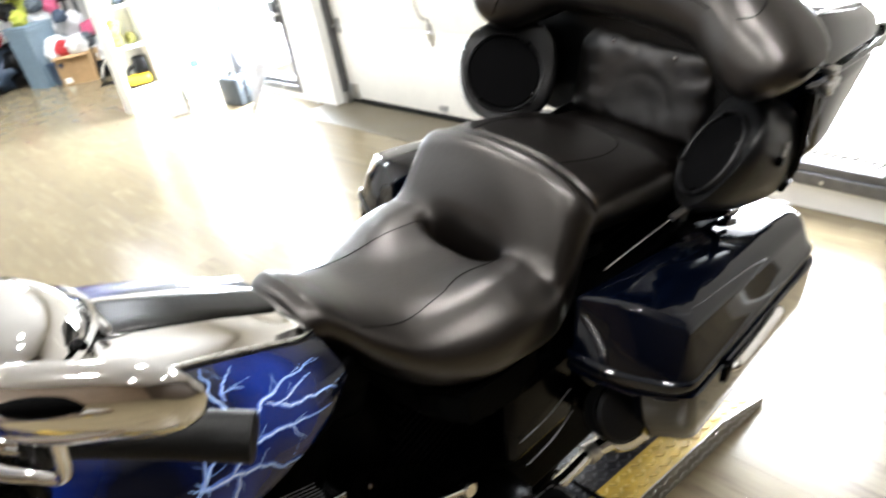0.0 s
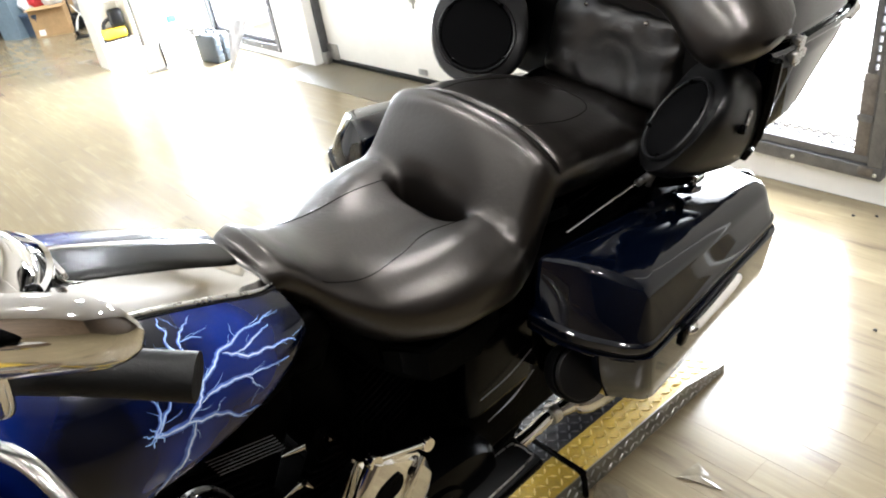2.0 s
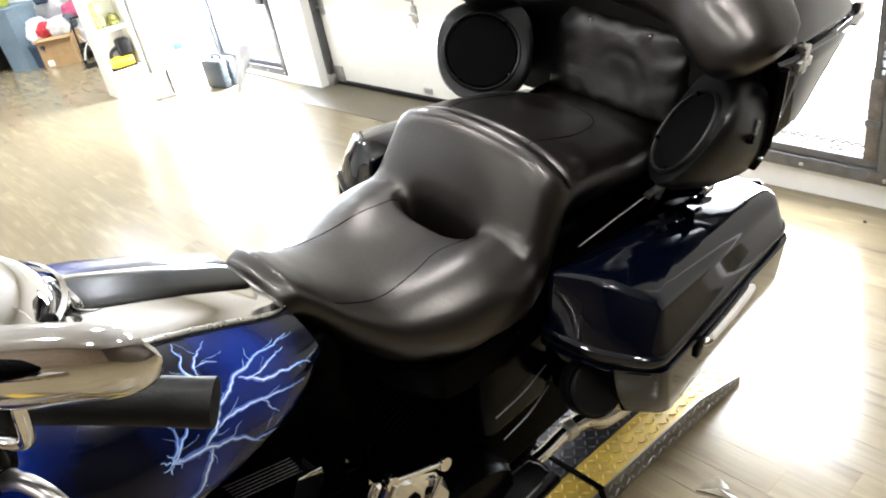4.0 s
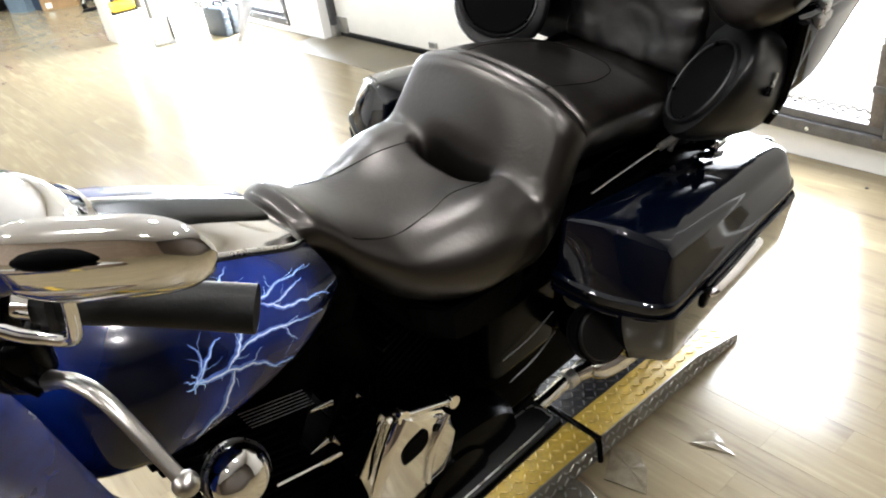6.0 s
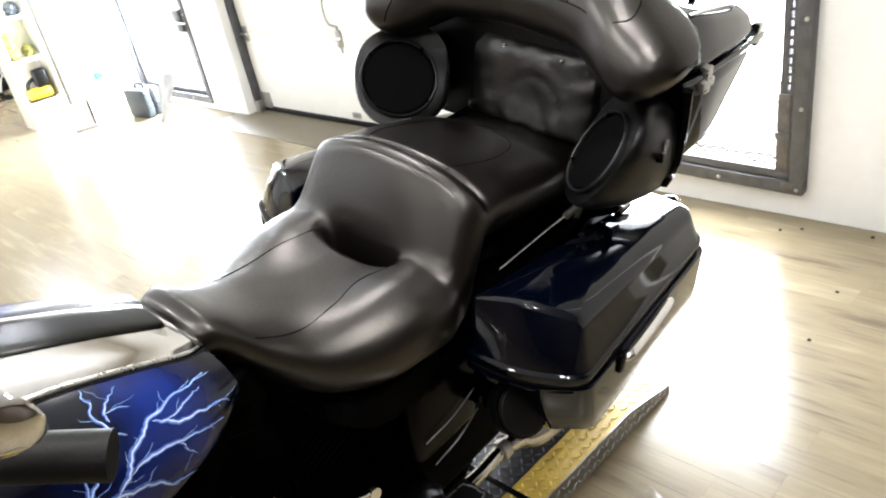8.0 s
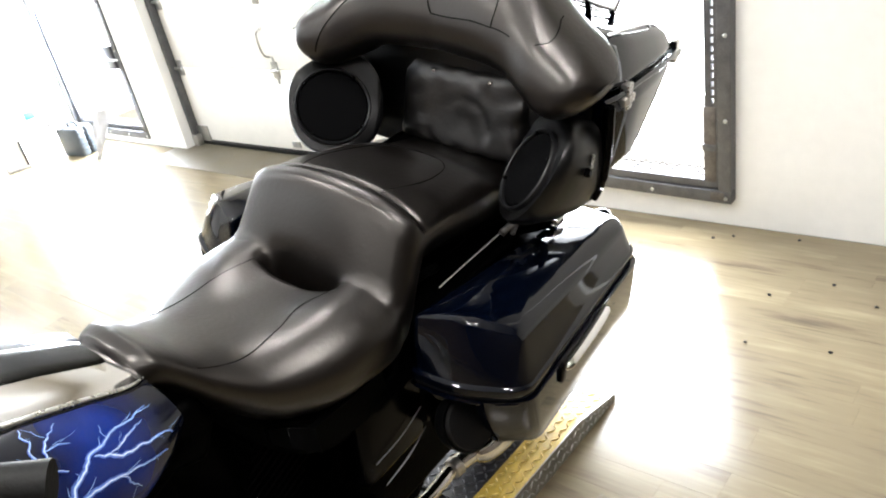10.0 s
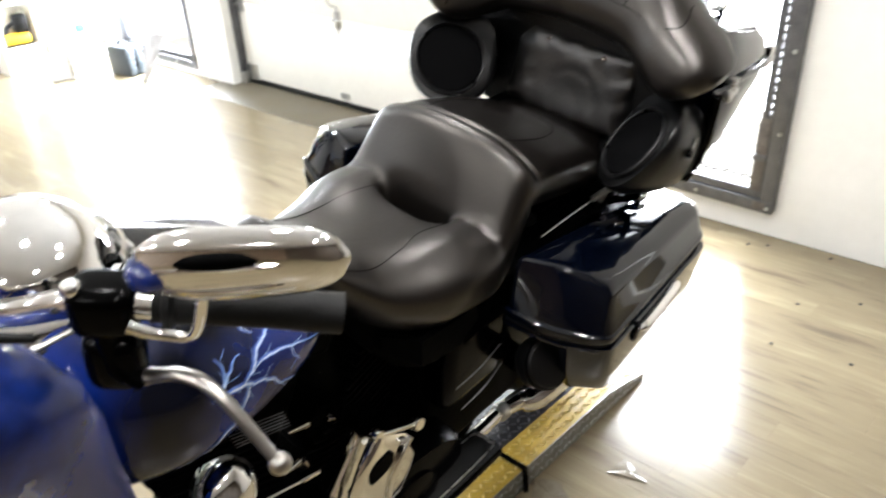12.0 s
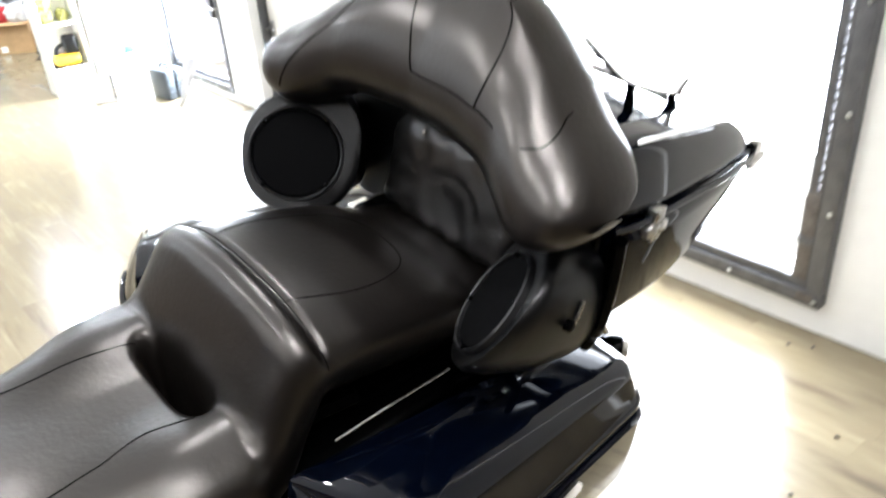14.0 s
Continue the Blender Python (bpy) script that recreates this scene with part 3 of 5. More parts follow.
vs = list(np.concatenate([np.linspace(-0.505, -0.45, 18), np.linspace(-0.442, -0.16, 30), np.linspace(-0.157, 0.1, 76), np.linspace(0.11, 0.44, 26)]))
bm = loft([[seat_pt(a, v) for a in np.concatenate([np.linspace(-1.9, -1.06, 12), np.linspace(-1, 1, 97), np.linspace(1.06, 1.9, 12)])] for v in vs], cap=True, closed=True)
seat = part("seat", bm, LEATHER, bike, "deep bucketed black leather two-up seat", sharp=70)


def seat_seam(points, r=0.0010, name="seam"):
    pts = smooth_path([(a, v, 0) for a, v in points], 8)
    part(name, tube([seat_pt(p.x, p.y) + seat_normal(p.x, p.y) * 0.0002 for p in pts], r, 6, n=0), SEAM, seat)


seat_seam([(0.26, -0.112), (0.21, -0.18), (0.26, -0.24), (0.32, -0.29), (0.46, -0.366), (0.6, -0.41)])
seat_seam([(-0.24, -0.108), (-0.27, -0.16), (-0.32, -0.225), (-0.38, -0.303), (-0.5, -0.38)])
seat_seam([(-0.30, 0.047), (-0.37, 0.12), (-0.36, 0.2), (-0.26, 0.262), (-0.1, 0.285), (0.1, 0.284), (0.25, 0.268), (0.35, 0.225), (0.39, 0.14), (0.31, 0.036)])
seat_seam([(-0.9, 0.044), (-0.5, 0.043), (0, 0.042), (0.5, 0.041), (0.9, 0.04)])
# chrome nose band and lower valance
part("nose_bracket", tube([(0.035, -0.512, 1.045), (0.062, -0.510, 1.030), (0.085, -0.498, 1.012)], 0.004, flat=0.6), CHROME, bike)
for s in (-1, 1):
    rings = []
    for k in range(17):
        v = -0.40 + k * 0.032
        hw = table(v, SEAT_HW)
        zt = max(table(v, PAN_TOP), table(v, BOLSTER_TOP)) - table(v, SEAT_DEPTH) + 0.03
        d = 0.055 * math.exp(-((v + 0.28) / 0.12) ** 2) + 0.028
        hw -= 0.035
        rings.append([(s * (hw - 0.012), v, zt), (s * (hw - 0.004), v, zt - d * 0.5), (s * (hw - 0.015), v, zt - d), (s * (hw - 0.035), v, zt - d), (s * (hw - 0.04), v, zt)])
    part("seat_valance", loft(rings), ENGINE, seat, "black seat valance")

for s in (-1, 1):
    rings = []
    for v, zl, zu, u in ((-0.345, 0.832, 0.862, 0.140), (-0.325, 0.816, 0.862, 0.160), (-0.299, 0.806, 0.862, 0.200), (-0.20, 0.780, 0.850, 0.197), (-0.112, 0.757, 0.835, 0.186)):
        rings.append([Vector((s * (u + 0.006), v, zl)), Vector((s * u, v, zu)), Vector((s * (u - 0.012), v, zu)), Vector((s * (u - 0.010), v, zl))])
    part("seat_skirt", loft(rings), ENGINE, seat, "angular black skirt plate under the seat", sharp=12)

# --- wrap-round backrest on the top box
def rest_pt(s, phi):
    """s from -1 to 1 across the pad, phi round its section."""
    a = abs(s)
    end = math.sqrt(max(0.0, 1 - max(0.0, (a - 0.76) / 0.24) ** 2.4))
    k = 0.22 + 0.78 * end
    u = s * (0.362 if s < 0 else 0.374)
    top = table(a, [(0, 1.468), (0.22, 1.461), (0.5, 1.402), (0.75, 1.334), (0.92, 1.302), (1, 1.282)])
    bot = table(a, [(0, 1.242), (0.4, 1.232), (0.58, 1.20), (0.75, 1.176), (0.92, 1.198), (1, 1.228)])
    front = table(a, [(0, 0.295), (0.45, 0.284), (0.72, 0.252), (0.9, 0.250), (1, 0.266)])
    back = 0.482 + 0.055 * max(0.0, 1 - a * a)
    mid, half = (top + bot) / 2, (top - bot) / 2 * k
    c, sn = math.cos(phi), math.sin(phi)
    zz = spow(sn, 0.80) * half
    vc, hv = (front + back) / 2, (back - front) / 2 * k
    v = vc - spow(c, 0.80) * hv
    if c > 0:
        v += (zz + half) * 0.40 * (1 - (1 - c) ** 2.2) * (1 - 0.5 * a)
    else:
        k2 = max(0.0, min(1.0, (a - 0.45) / 0.45))
        v -= 0.12 * k2 * (half - zz) / (2 * half + 1e-6) * spow(-c, 0.5)
    return Vector((u, v, mid + zz))


bm = loft([[rest_pt(s, 2 * math.pi * k / 44) for k in range(44)] for s in np.linspace(-1, 1, 73)])
rest = part("backrest", bm, LEATHER, bike, "wrap-round black leather backrest with a domed centre", sharp=80)


def rest_seam(points):
    pts = smooth_path([(a, b, 0) for a, b in points], 8)
    out = []
    for p in pts:
        c = rest_pt(p.x, p.y)
        n = (rest_pt(p.x + 0.01, p.y) - c).cross(rest_pt(p.x, p.y + 0.02) - c).normalized()
        if n.y > 0:
            n = -n
        out.append(c + n * 0.0003)
    part("seam", tube(out, 0.0013, 6, n=0), SEAM, rest)


rest_seam([(-0.17, 1.5), (-0.14, 0.9), (-0.09, 0.4), (-0.05, 0.1), (0.0, -0.14)])
rest_seam([(0.28, 1.7), (0.33, 1.33), (0.39, 0.75), (0.40, 0.3), (0.39, 0.0)])
rest_seam([(0.0, -0.14), (0.15, -0.11), (0.39, 0.0), (0.51, 0.11)])
rest_seam([(0.69, 1.6), (0.72, 1.25), (0.72, 0.85), (0.66, 0.5)])
rest_seam([(-0.42, 1.0), (-0.5, 0.47), (-0.60, 0.26), (-0.70, -0.02), (-0.73, -0.3)])

# --- lower back pad with snaps
def pad_pt(a, b):
    ru, rw = 0.165, 0.098
    u, w = ru * a, rw * b
    edge = (1 - abs(a) ** 6) ** 0.5 * (1 - abs(b) ** 6) ** 0.5
    y = 0.445 - 0.03 * edge + 0.006 * math.exp(-((a - 0.1) / 0.28) ** 2 - ((b + 0.3) / 0.4) ** 2)
    r = math.hypot((a - 0.1) / 0.36, (b + 0.3) / 0.55)
    y += (0.0022 * math.exp(-((r - 1) / 0.16) ** 2) - 0.0014 * math.exp(-((r - 1.35) / 0.2) ** 2)) * (0.6 + 0.4 * math.sin(3 * a + 2 * b))
    y += 0.0026 * math.sin(17 * a + 5 * b) * abs(b) ** 2 + 0.0026 * math.sin(11 * b - 6 * a + 1.0) * abs(a) ** 3 + 0.0022 * math.sin(9 * a - 8 * b + 2 * math.sin(5 * a)) * (a * a + b * b) * 0.5
    return Vector((u, y - 0.02 * b * -1, 1.095 + w))


bm = loft([[pad_pt(a, b) for a in np.linspace(-1, 1, 41)] for b in np.linspace(-1, 1, 31)], closed=False)
lip = loft([[pad_pt(a, -1) + Vector((0, d, 0)) for a in np.linspace(-1, 1, 41)] for d in (0, 0.03)], bm, closed=False)
pad = part("back_pad", bm, LEATHER_PAD, bike, "creased black leather lower back pad", sharp=80)
for a in (-0.45, 0.45):
    part("snap", lathe([(0.0055, -0.003), (0.0055, 0.002), (0.003, 0.004), (0.0005, 0.0045)], 12, facing(pad_pt(a, 0.74) + Vector((0, -0.001, 0)), (0, -1, 0.1))), CHROME, pad, "small chrome snap")
# Board widened past the pad so the gaps beside the pods stay dark.
part("back_board", box((-0.30, 0.442, 0.955), (0.30, 0.478, 1.27), 0.01), PLASTIC, bike, "black board behind the pad")

# Added filler block that holds the gap between seat and pods in the dark.
part("tail_gap_filler", box((-0.20, 0.36, 0.80), (0.20, 0.46, 0.99), 0.02, 3), PLASTIC, bike, "added black filler keeping the gap behind the seat dark")

# --- speaker pods
for s in (-1, 1):
    c0 = Vector((s * 0.258, 0.280, 1.082)) if s > 0 else Vector((-0.246, 0.282, 1.100))
    nrm = Vector((-s * 0.62, -0.54, 0.56)).normalized()
    m0 = facing(c0, nrm)
    rings = []
    for f, r, sx in ((0.0, 0.060, 1.0), (0.0, 0.096, 1.0), (0.008, 0.102, 1.0), (0.025, 0.104, 0.97), (0.06, 0.100, 0.9), (0.10, 0.098, 0.75), (0.15, 0.092, 0.62), (0.17, 0.07, 0.5)):
        back = Vector((s * 0.040, 0.16, -0.035)) * (f / 0.17)
        mm = facing(c0 + back, nrm.lerp(Vector((0, -1, 0)), min(1, f / 0.12)).normalized())
        rings.append([mm @ Vector((r * sx * spow(math.cos(t), 0.85), r * 1.06 * spow(math.sin(t), 0.85), 0)) for t in (2 * math.pi * k / 40 for k in range(40))])
    pod = part("speaker_pod", loft(rings), PLASTIC, bike, "black plastic speaker pod", sharp=50)
    part("grille", lathe([(0.080, 0.000), (0.074, 0.006), (0.04, 0.009), (0.002, 0.010)], 40, m0), GRILLE, pod, "round black cloth speaker grille")
    part("grille_ring", lathe([(0.079, 0.0), (0.0795, 0.009), (0.0825, 0.0115), (0.0855, 0.009), (0.086, 0.0)], 48, m0, cap=False), RING, pod, "satin black grille ring")
    for k in range(4):
        t = math.pi / 4 + k * math.pi / 2
        part("screw", lathe([(0.004, 0.006), (0.004, 0.012), (0.001, 0.013)], 10, m0 @ Matrix.Translation((0.078 * math.cos(t), 0.078 * math.sin(t), 0))), BLACK_GLOSS, pod)
    part("pod_knob", lathe([(0.009, 0.0), (0.009, 0.010), (0.006, 0.013), (0.001, 0.013)], 16, facing((s * 0.355, 0.318, 1.088), (s, 0.1, 0.1))), BLACK_GLOSS, pod, "small black knob")
    part("pod_latch", tube([(s * 0.357, 0.334, 1.080), (s * 0.358, 0.342, 1.094), (s * 0.356, 0.350, 1.112)], 0.0035, 8), STEEL, pod, "small metal latch")
    part("pod_mount", tube([(s * 0.27, 0.36, 0.96), (s * 0.25, 0.37, 0.91), (s * 0.2, 0.36, 0.88)], 0.009), BLACK_GLOSS, bike)

# --- top box
def box_ring(v, hw, w0, w1, r=0.03, n=7):
    pts = []
    for cx, cz, a0 in ((hw - r, w1 - r, 0), (-(hw - r), w1 - r, 90), (-(hw - r), w0 + r, 180), (hw - r, w0 + r, 270)):
        for k in range(n):
            a = radians(a0 + 90 * k / (n - 1))
            pts.append(Vector((cx + r * math.cos(a), v, cz + r * math.sin(a))))
    return pts


def body_ring(v, hw, w0, w1, tuck, r=0.03):
    return [Vector((p.x * (1 - tuck * max(0.0, (w1 - p.z) / (w1 - w0)) ** 1.5), p.y, p.z)) for p in box_ring(v, hw, w0, w1, r)]


rings = [body_ring(v, hw, w0, w1, tk, r) for v, hw, w0, w1, tk, r in (
    (0.450, 0.25, 1.04, 1.15, 0.04, 0.02), (0.455, 0.330, 1.000, 1.176, 0.04, 0.03), (0.48, 0.344, 0.985, 1.172, 0.045, 0.03), (0.62, 0.338, 0.972, 1.158, 0.055, 0.03),
    (0.75, 0.322, 0.962, 1.142, 0.09, 0.03), (0.85, 0.304, 0.990, 1.127, 0.10, 0.03), (0.925, 0.286, 1.020, 1.114, 0.10, 0.025), (0.960, 0.262, 1.050, 1.107, 0.10, 0.018), (0.970, 0.20, 1.066, 1.102, 0.1, 0.012))]
topbox = part("top_box", loft(rings), BLUE_DARK, bike, "midnight blue luggage top box")
rings = []
for v, hw, w0, w1, tk, r in ((0.447, 0.25, 1.18, 1.25, 0, 0.02), (0.457, 0.330, 1.178, 1.290, 0, 0.025), (0.52, 0.336, 1.172, 1.288, 0, 0.025), (0.62, 0.330, 1.162, 1.264, 0, 0.025),
                             (0.75, 0.318, 1.146, 1.232, 0, 0.025), (0.83, 0.306, 1.136, 1.212, 0, 0.025), (0.875, 0.298, 1.128, 1.195, 0, 0.025), (0.925, 0.284, 1.120, 1.166, 0, 0.018), (0.960, 0.262, 1.113, 1.142, 0, 0.012), (0.972, 0.21, 1.110, 1.124, 0, 0.006)):
    rings.append([Vector((p.x * (1 - 0.10 * max(0.0, (p.z - w0) / (w1 - w0)) ** 1.3), p.y, p.z)) for p in box_ring(v, hw, w0, w1, r)])
lid = part("lid", loft(rings), BLUE_DARK, topbox, "dark blue top box lid")
for s in (-1, 1):
    part("rim_trim", tube([(s * 0.332, 0.43, 1.178), (s * 0.338, 0.50, 1.173), (s * 0.330, 0.62, 1.160), (s * 0.321, 0.75, 1.145), (s * 0.304, 0.85, 1.131), (s * 0.287, 0.925, 1.118), (s * 0.262, 0.964, 1.110)], 0.006), BLUE_DARK, topbox)
    for v, u, w in ((0.525, 0.338, 1.160), (0.945, 0.280, 1.110)):
        la = part("latch", box((s * u - 0.010, v - 0.013, w - 0.026), (s * u + 0.010, v + 0.013, w + 0.03), 0.004), CHROME if v > 0.6 else STEEL, topbox, "metal latch")
        part("catch", box((s * u - 0.014, v - 0.03, w - 0.012), (s * u + 0.013, v + 0.02, w + 0.006), 0.003), STEEL, la)
    part("side_strap", tube([(s * 0.346, 0.425, 1.178), (s * 0.349, 0.422, 1.10), (s * 0.345, 0.415, 1.02), (s * 0.335, 0.405, 0.985)], 0.016, flat=0.8), BLACK_GLOSS, topbox, "broad black strut behind the pod")
# luggage rack
RAIL = [(0.210, 0.46, 1.418), (0.207, 0.51, 1.380), (0.203, 0.576, 1.330), (0.198, 0.65, 1.294), (0.190, 0.75, 1.256), (0.170, 0.825, 1.228), (0.11, 0.845, 1.220)]
rack = part("luggage_rack", tube([(-x, y, z) for x, y, z in RAIL] + [(0, 0.85, 1.218)] + RAIL[::-1], 0.0055), CHROME, bike, "slim chrome luggage rack on the top box")
for s in (-1, 1):
    part("post", tube([(s * 0.201, 0.605, 1.315), (s * 0.202, 0.61, 1.288), (s * 0.204, 0.61, 1.262)], [0.005, 0.008, 0.009], n=2), BLACK_GLOSS, rack)
    part("post", tube([(s * 0.186, 0.765, 1.250), (s * 0.187, 0.77, 1.226)], [0.005, 0.008], n=0), BLACK_GLOSS, rack)
    part("hook", tube([(s * 0.190, 0.775, 1.248), (s * 0.192, 0.785, 1.262), (s * 0.196, 0.792, 1.274)], [0.006, 0.005, 0.003]), CHROME, rack)
    part("rail", tube([(s * 0.07, 0.49, 1.395), (s * 0.07, 0.65, 1.296), (s * 0.07, 0.85, 1.218)], 0.0036), CHROME, rack)
    part("trim_line", tube([(s * 0.302, 0.49, 1.290), (s * 0.298, 0.60, 1.271), (s * 0.286, 0.75, 1.238), (s * 0.272, 0.80, 1.225), (s * 0.20, 0.83, 1.217), (s * 0.10, 0.835, 1.215)], 0.0028), CHROME, lid)
part("cross_rail", tube([(-0.198, 0.65, 1.294), (0.198, 0.65, 1.294)], 0.004, n=0), CHROME, rack)

# --- saddlebags
def rounded(corners, n=7):
    """Closed outline with an arc of its own radius at each corner (x, y, radius)."""
    out = []
    for i, (x, y, r) in enumerate(corners):
        p = Vector((x, y, 0))
        a = (Vector((*corners[i - 1][:2], 0)) - p).normalized()
        b = (Vector((*corners[(i + 1) % len(corners)][:2], 0)) - p).normalized()
        for k in range(n):
            t = k / (n - 1)
            out.append(p + a * r * (1 - t) ** 2 + b * r * t ** 2)
    return out


BAG_RIM = [(0.222, -0.078, 0.015), (0.32, -0.070, 0.04), (0.428, -0.016, 0.045), (0.372, 0.606, 0.055), (0.218, 0.614, 0.03)]
BAG_TOP = [(0.226, -0.064, 0.012), (0.30, -0.026, 0.012), (0.397, 0.024, 0.012), (0.352, 0.570, 0.035), (0.226, 0.580, 0.02)]


BAG_BODY = [(0.345, -0.056, 0.02), (0.365, -0.055, 0.015), (0.434, -0.004, 0.03), (0.384, 0.604, 0.055), (0.226, 0.608, 0.03), (0.228, 0.16, 0.05)]


def body_ring_bag(s, dz, inset, back):
    out = []
    for p in rounded(BAG_BODY):
        q = Vector((0.36 + (p.x - 0.36) * (1 - inset), p.y + back * max(0.0, 1 - (p.y + 0.06) / 0.66), 0))
        out.append(Vector((s * q.x, q.y, rim_w(p.y) + dz)))
    return out


def rim_w(v):
    return 0.825 - 0.033 * max(0.0, min(1.0, (v + 0.022) / 0.17)) - 0.027 * max(0.0, (v - 0.148) / 0.457)


def top_w(u, v):
    # flat inboard, falling away towards the outer crease, which runs in to the rear
    edge = 0.397 - 0.082 * max(0.0, v)
    crown = 0.30 * (edge - 0.295) * max(0.0, (u - 0.25) / (edge - 0.25)) ** 6
    return 0.943 - crown - 0.16 * (v + 0.03) - (0.008 * ((0.28 - u) / 0.06) ** 2 if u < 0.28 else 0.0)


def rim_ring(s, dz, grow=0.0, inset=0.0):
    out = []
    for p in rounded(BAG_RIM):
        d = Vector((p.x - 0.315, (p.y - 0.27) * 0.4, 0)).normalized()
        q = p + d * grow
        q = Vector((0.31 + (q.x - 0.31) * (1 - inset * 1.5), 0.27 + (q.y - 0.27) * (1 - inset), 0))
        out.append(Vector((s * q.x, q.y, rim_w(p.y) + dz)))
    return out


def top_ring(s, f, inset=0.0, sink=0.0):
    """f from 0 at the rim to 1 at the top edge of the lid."""
    out = []
    for p, q in zip(rounded(BAG_RIM), rounded(BAG_TOP)):
        x, y = p.x + (q.x - p.x) * f, p.y + (q.y - p.y) * f
        x, y = 0.30 + (x - 0.30) * (1 - inset), 0.26 + (y - 0.26) * (1 - inset)
        lo = rim_w(p.y) + 0.006
        out.append(Vector((s * x, y, lo + (top_w(x, y) - lo) * min(1.0, f ** 0.85) - sink)))
    return out


for s in (-1, 1):
    body = [body_ring_bag(s, dz, i, bk) for dz, i, bk in ((-0.196, 0.55, 0.10), (-0.190, 0.30, 0.075), (-0.168, 0.12, 0.05), (-0.11, 0.03, 0.025), (-0.05, -0.01, 0.005), (-0.024, 0.0, 0.0))]
    b = part("saddlebag", loft(body), BLUE_DARK, bike, "midnight blue hard saddlebag", sharp=45, m=pose(-0.046, 0.030, 0.012) if s < 0 else None)
    part("rim_underside", loft([rim_ring(s, dz, g) for dz, g in ((-0.024, -0.04), (-0.024, -0.012), (-0.018, -0.012), (-0.018, -0.04))]), RUBBER, b)
    part("rim", loft([rim_ring(s, dz, g) for dz, g in ((-0.017, -0.006), (-0.014, 0.001), (-0.006, 0.003), (0.002, 0.002), (0.006, -0.003), (0.007, -0.02))]), BLUE_DARK, b, "rounded blue lid rim")
    part("rim_groove", loft([rim_ring(s, dz, g) for dz, g in ((-0.026, -0.010), (-0.025, -0.004), (-0.019, -0.004), (-0.018, -0.010))]), RUBBER, b)
    part("rim_bead", tube([p for p in rim_ring(s, -0.030, -0.002)] + [rim_ring(s, -0.030, -0.002)[0]], 0.005, 8, n=0), BLUE_DARK, b)
    lidb = part("bag_lid", loft([top_ring(s, f, i, k) for f, i, k in ((0.0, 0.02, 0), (0.06, 0.02, 0), (0.5, 0.006, 0), (0.93, 0.0, 0), (0.985, 0.004, 0), (1.0, 0.012, 0), (1.0, 0.03, -0.002), (1.0, 0.07, -0.003), (1.0, 0.13, -0.004), (1.0, 0.2, -0.0045), (1.0, 0.3, -0.005), (1.0, 0.6, -0.006), (1.0, 0.85, -0.006))]), BLUE_DARK, b, "glossy dark blue bag lid", sharp=30)
    # latch lever along the outer rim, hinge plate and light on the inner rear
    part("latch_lever", tube([(s * 0.428, 0.135, 0.768), (s * 0.432, 0.155, 0.774), (s * 0.424, 0.24, 0.766), (s * 0.412, 0.345, 0.760), (s * 0.406, 0.36, 0.757)], [0.007, 0.012, 0.013, 0.012, 0.006], flat=0.7), CHROME, b, "long chrome latch lever")
    part("latch_pivot", box((s * 0.424 - 0.008, 0.120, 0.742), (s * 0.424 + 0.008, 0.140, 0.785), 0.004), BLACK_GLOSS, b)
    part("bag_guard", tube([(s * 0.223, 0.02, 0.952), (s * 0.221, 0.12, 0.952), (s * 0.219, 0.235, 0.950)], 0.0022), CHROME, bike, "thin chrome side rail")
    part("hinge_plate", box((s * 0.235 - 0.022, 0.40, 0.875), (s * 0.235 + 0.022, 0.45, 0.896), 0.006), CHROME, b, "chrome hinge plate")
    if s > 0:
        for p0, p1, p2, r in (((0.190, 0.29, 0.91), (0.205, 0.34, 0.925), (0.225, 0.39, 0.915), 0.008), ((0.200, 0.33, 0.94), (0.215, 0.36, 0.928), (0.245, 0.39, 0.910), 0.006), ((0.20, 0.37, 0.925), (0.225, 0.375, 0.922), (0.26, 0.40, 0.900), 0.006), ((0.19, 0.33, 0.875), (0.20, 0.36, 0.945), (0.205, 0.38, 0.965), 0.006)):
            part("stay", tube([(s * p0[0], p0[1], p0[2]), (s * p1[0], p1[1], p1[2]), (s * p2[0], p2[1], p2[2])], r, 10), STEEL, b, "chrome bag stay")
        part("stay_clamp", box((s * 0.235 - 0.014, 0.365, 0.905), (s * 0.235 + 0.014, 0.395, 0.935), 0.005), CHROME, b)
    signal = part("turn_signal", lathe([(0.006, -0.045), (0.014, -0.042), (0.016, -0.030), (0.024, -0.022), (0.029, -0.008), (0.030, 0.004), (0.027, 0.008)], 24, facing((s * 0.258, 0.652, 0.772), (s * 0.75, 0.62, -0.2))), BLACK_GLOSS, bike, "black turn signal housing")
    part("signal_lens", lathe([(0.028, 0.004), (0.027, 0.012), (0.020, 0.020), (0.008, 0.024)], 24, facing((s * 0.258, 0.652, 0.772), (s * 0.75, 0.62, -0.2))), STEEL, signal, "pale signal lens")
    for k in range(4):
        part("rib", tube([(s * (0.222 + 0.007 * k), 0.618 + 0.006 * k, 0.800 - 0.001 * k), (s * (0.229 + 0.007 * k), 0.614 + 0.006 * k, 0.806 - 0.001 * k)], 0.005, 8, n=0), BLACK_GLOSS, signal)
    part("signal_arm", tube([(s * 0.12, 0.60, 0.80), (s * 0.18, 0.615, 0.795), (s * 0.240, 0.640, 0.778)], 0.010), BLACK_GLOSS, signal)

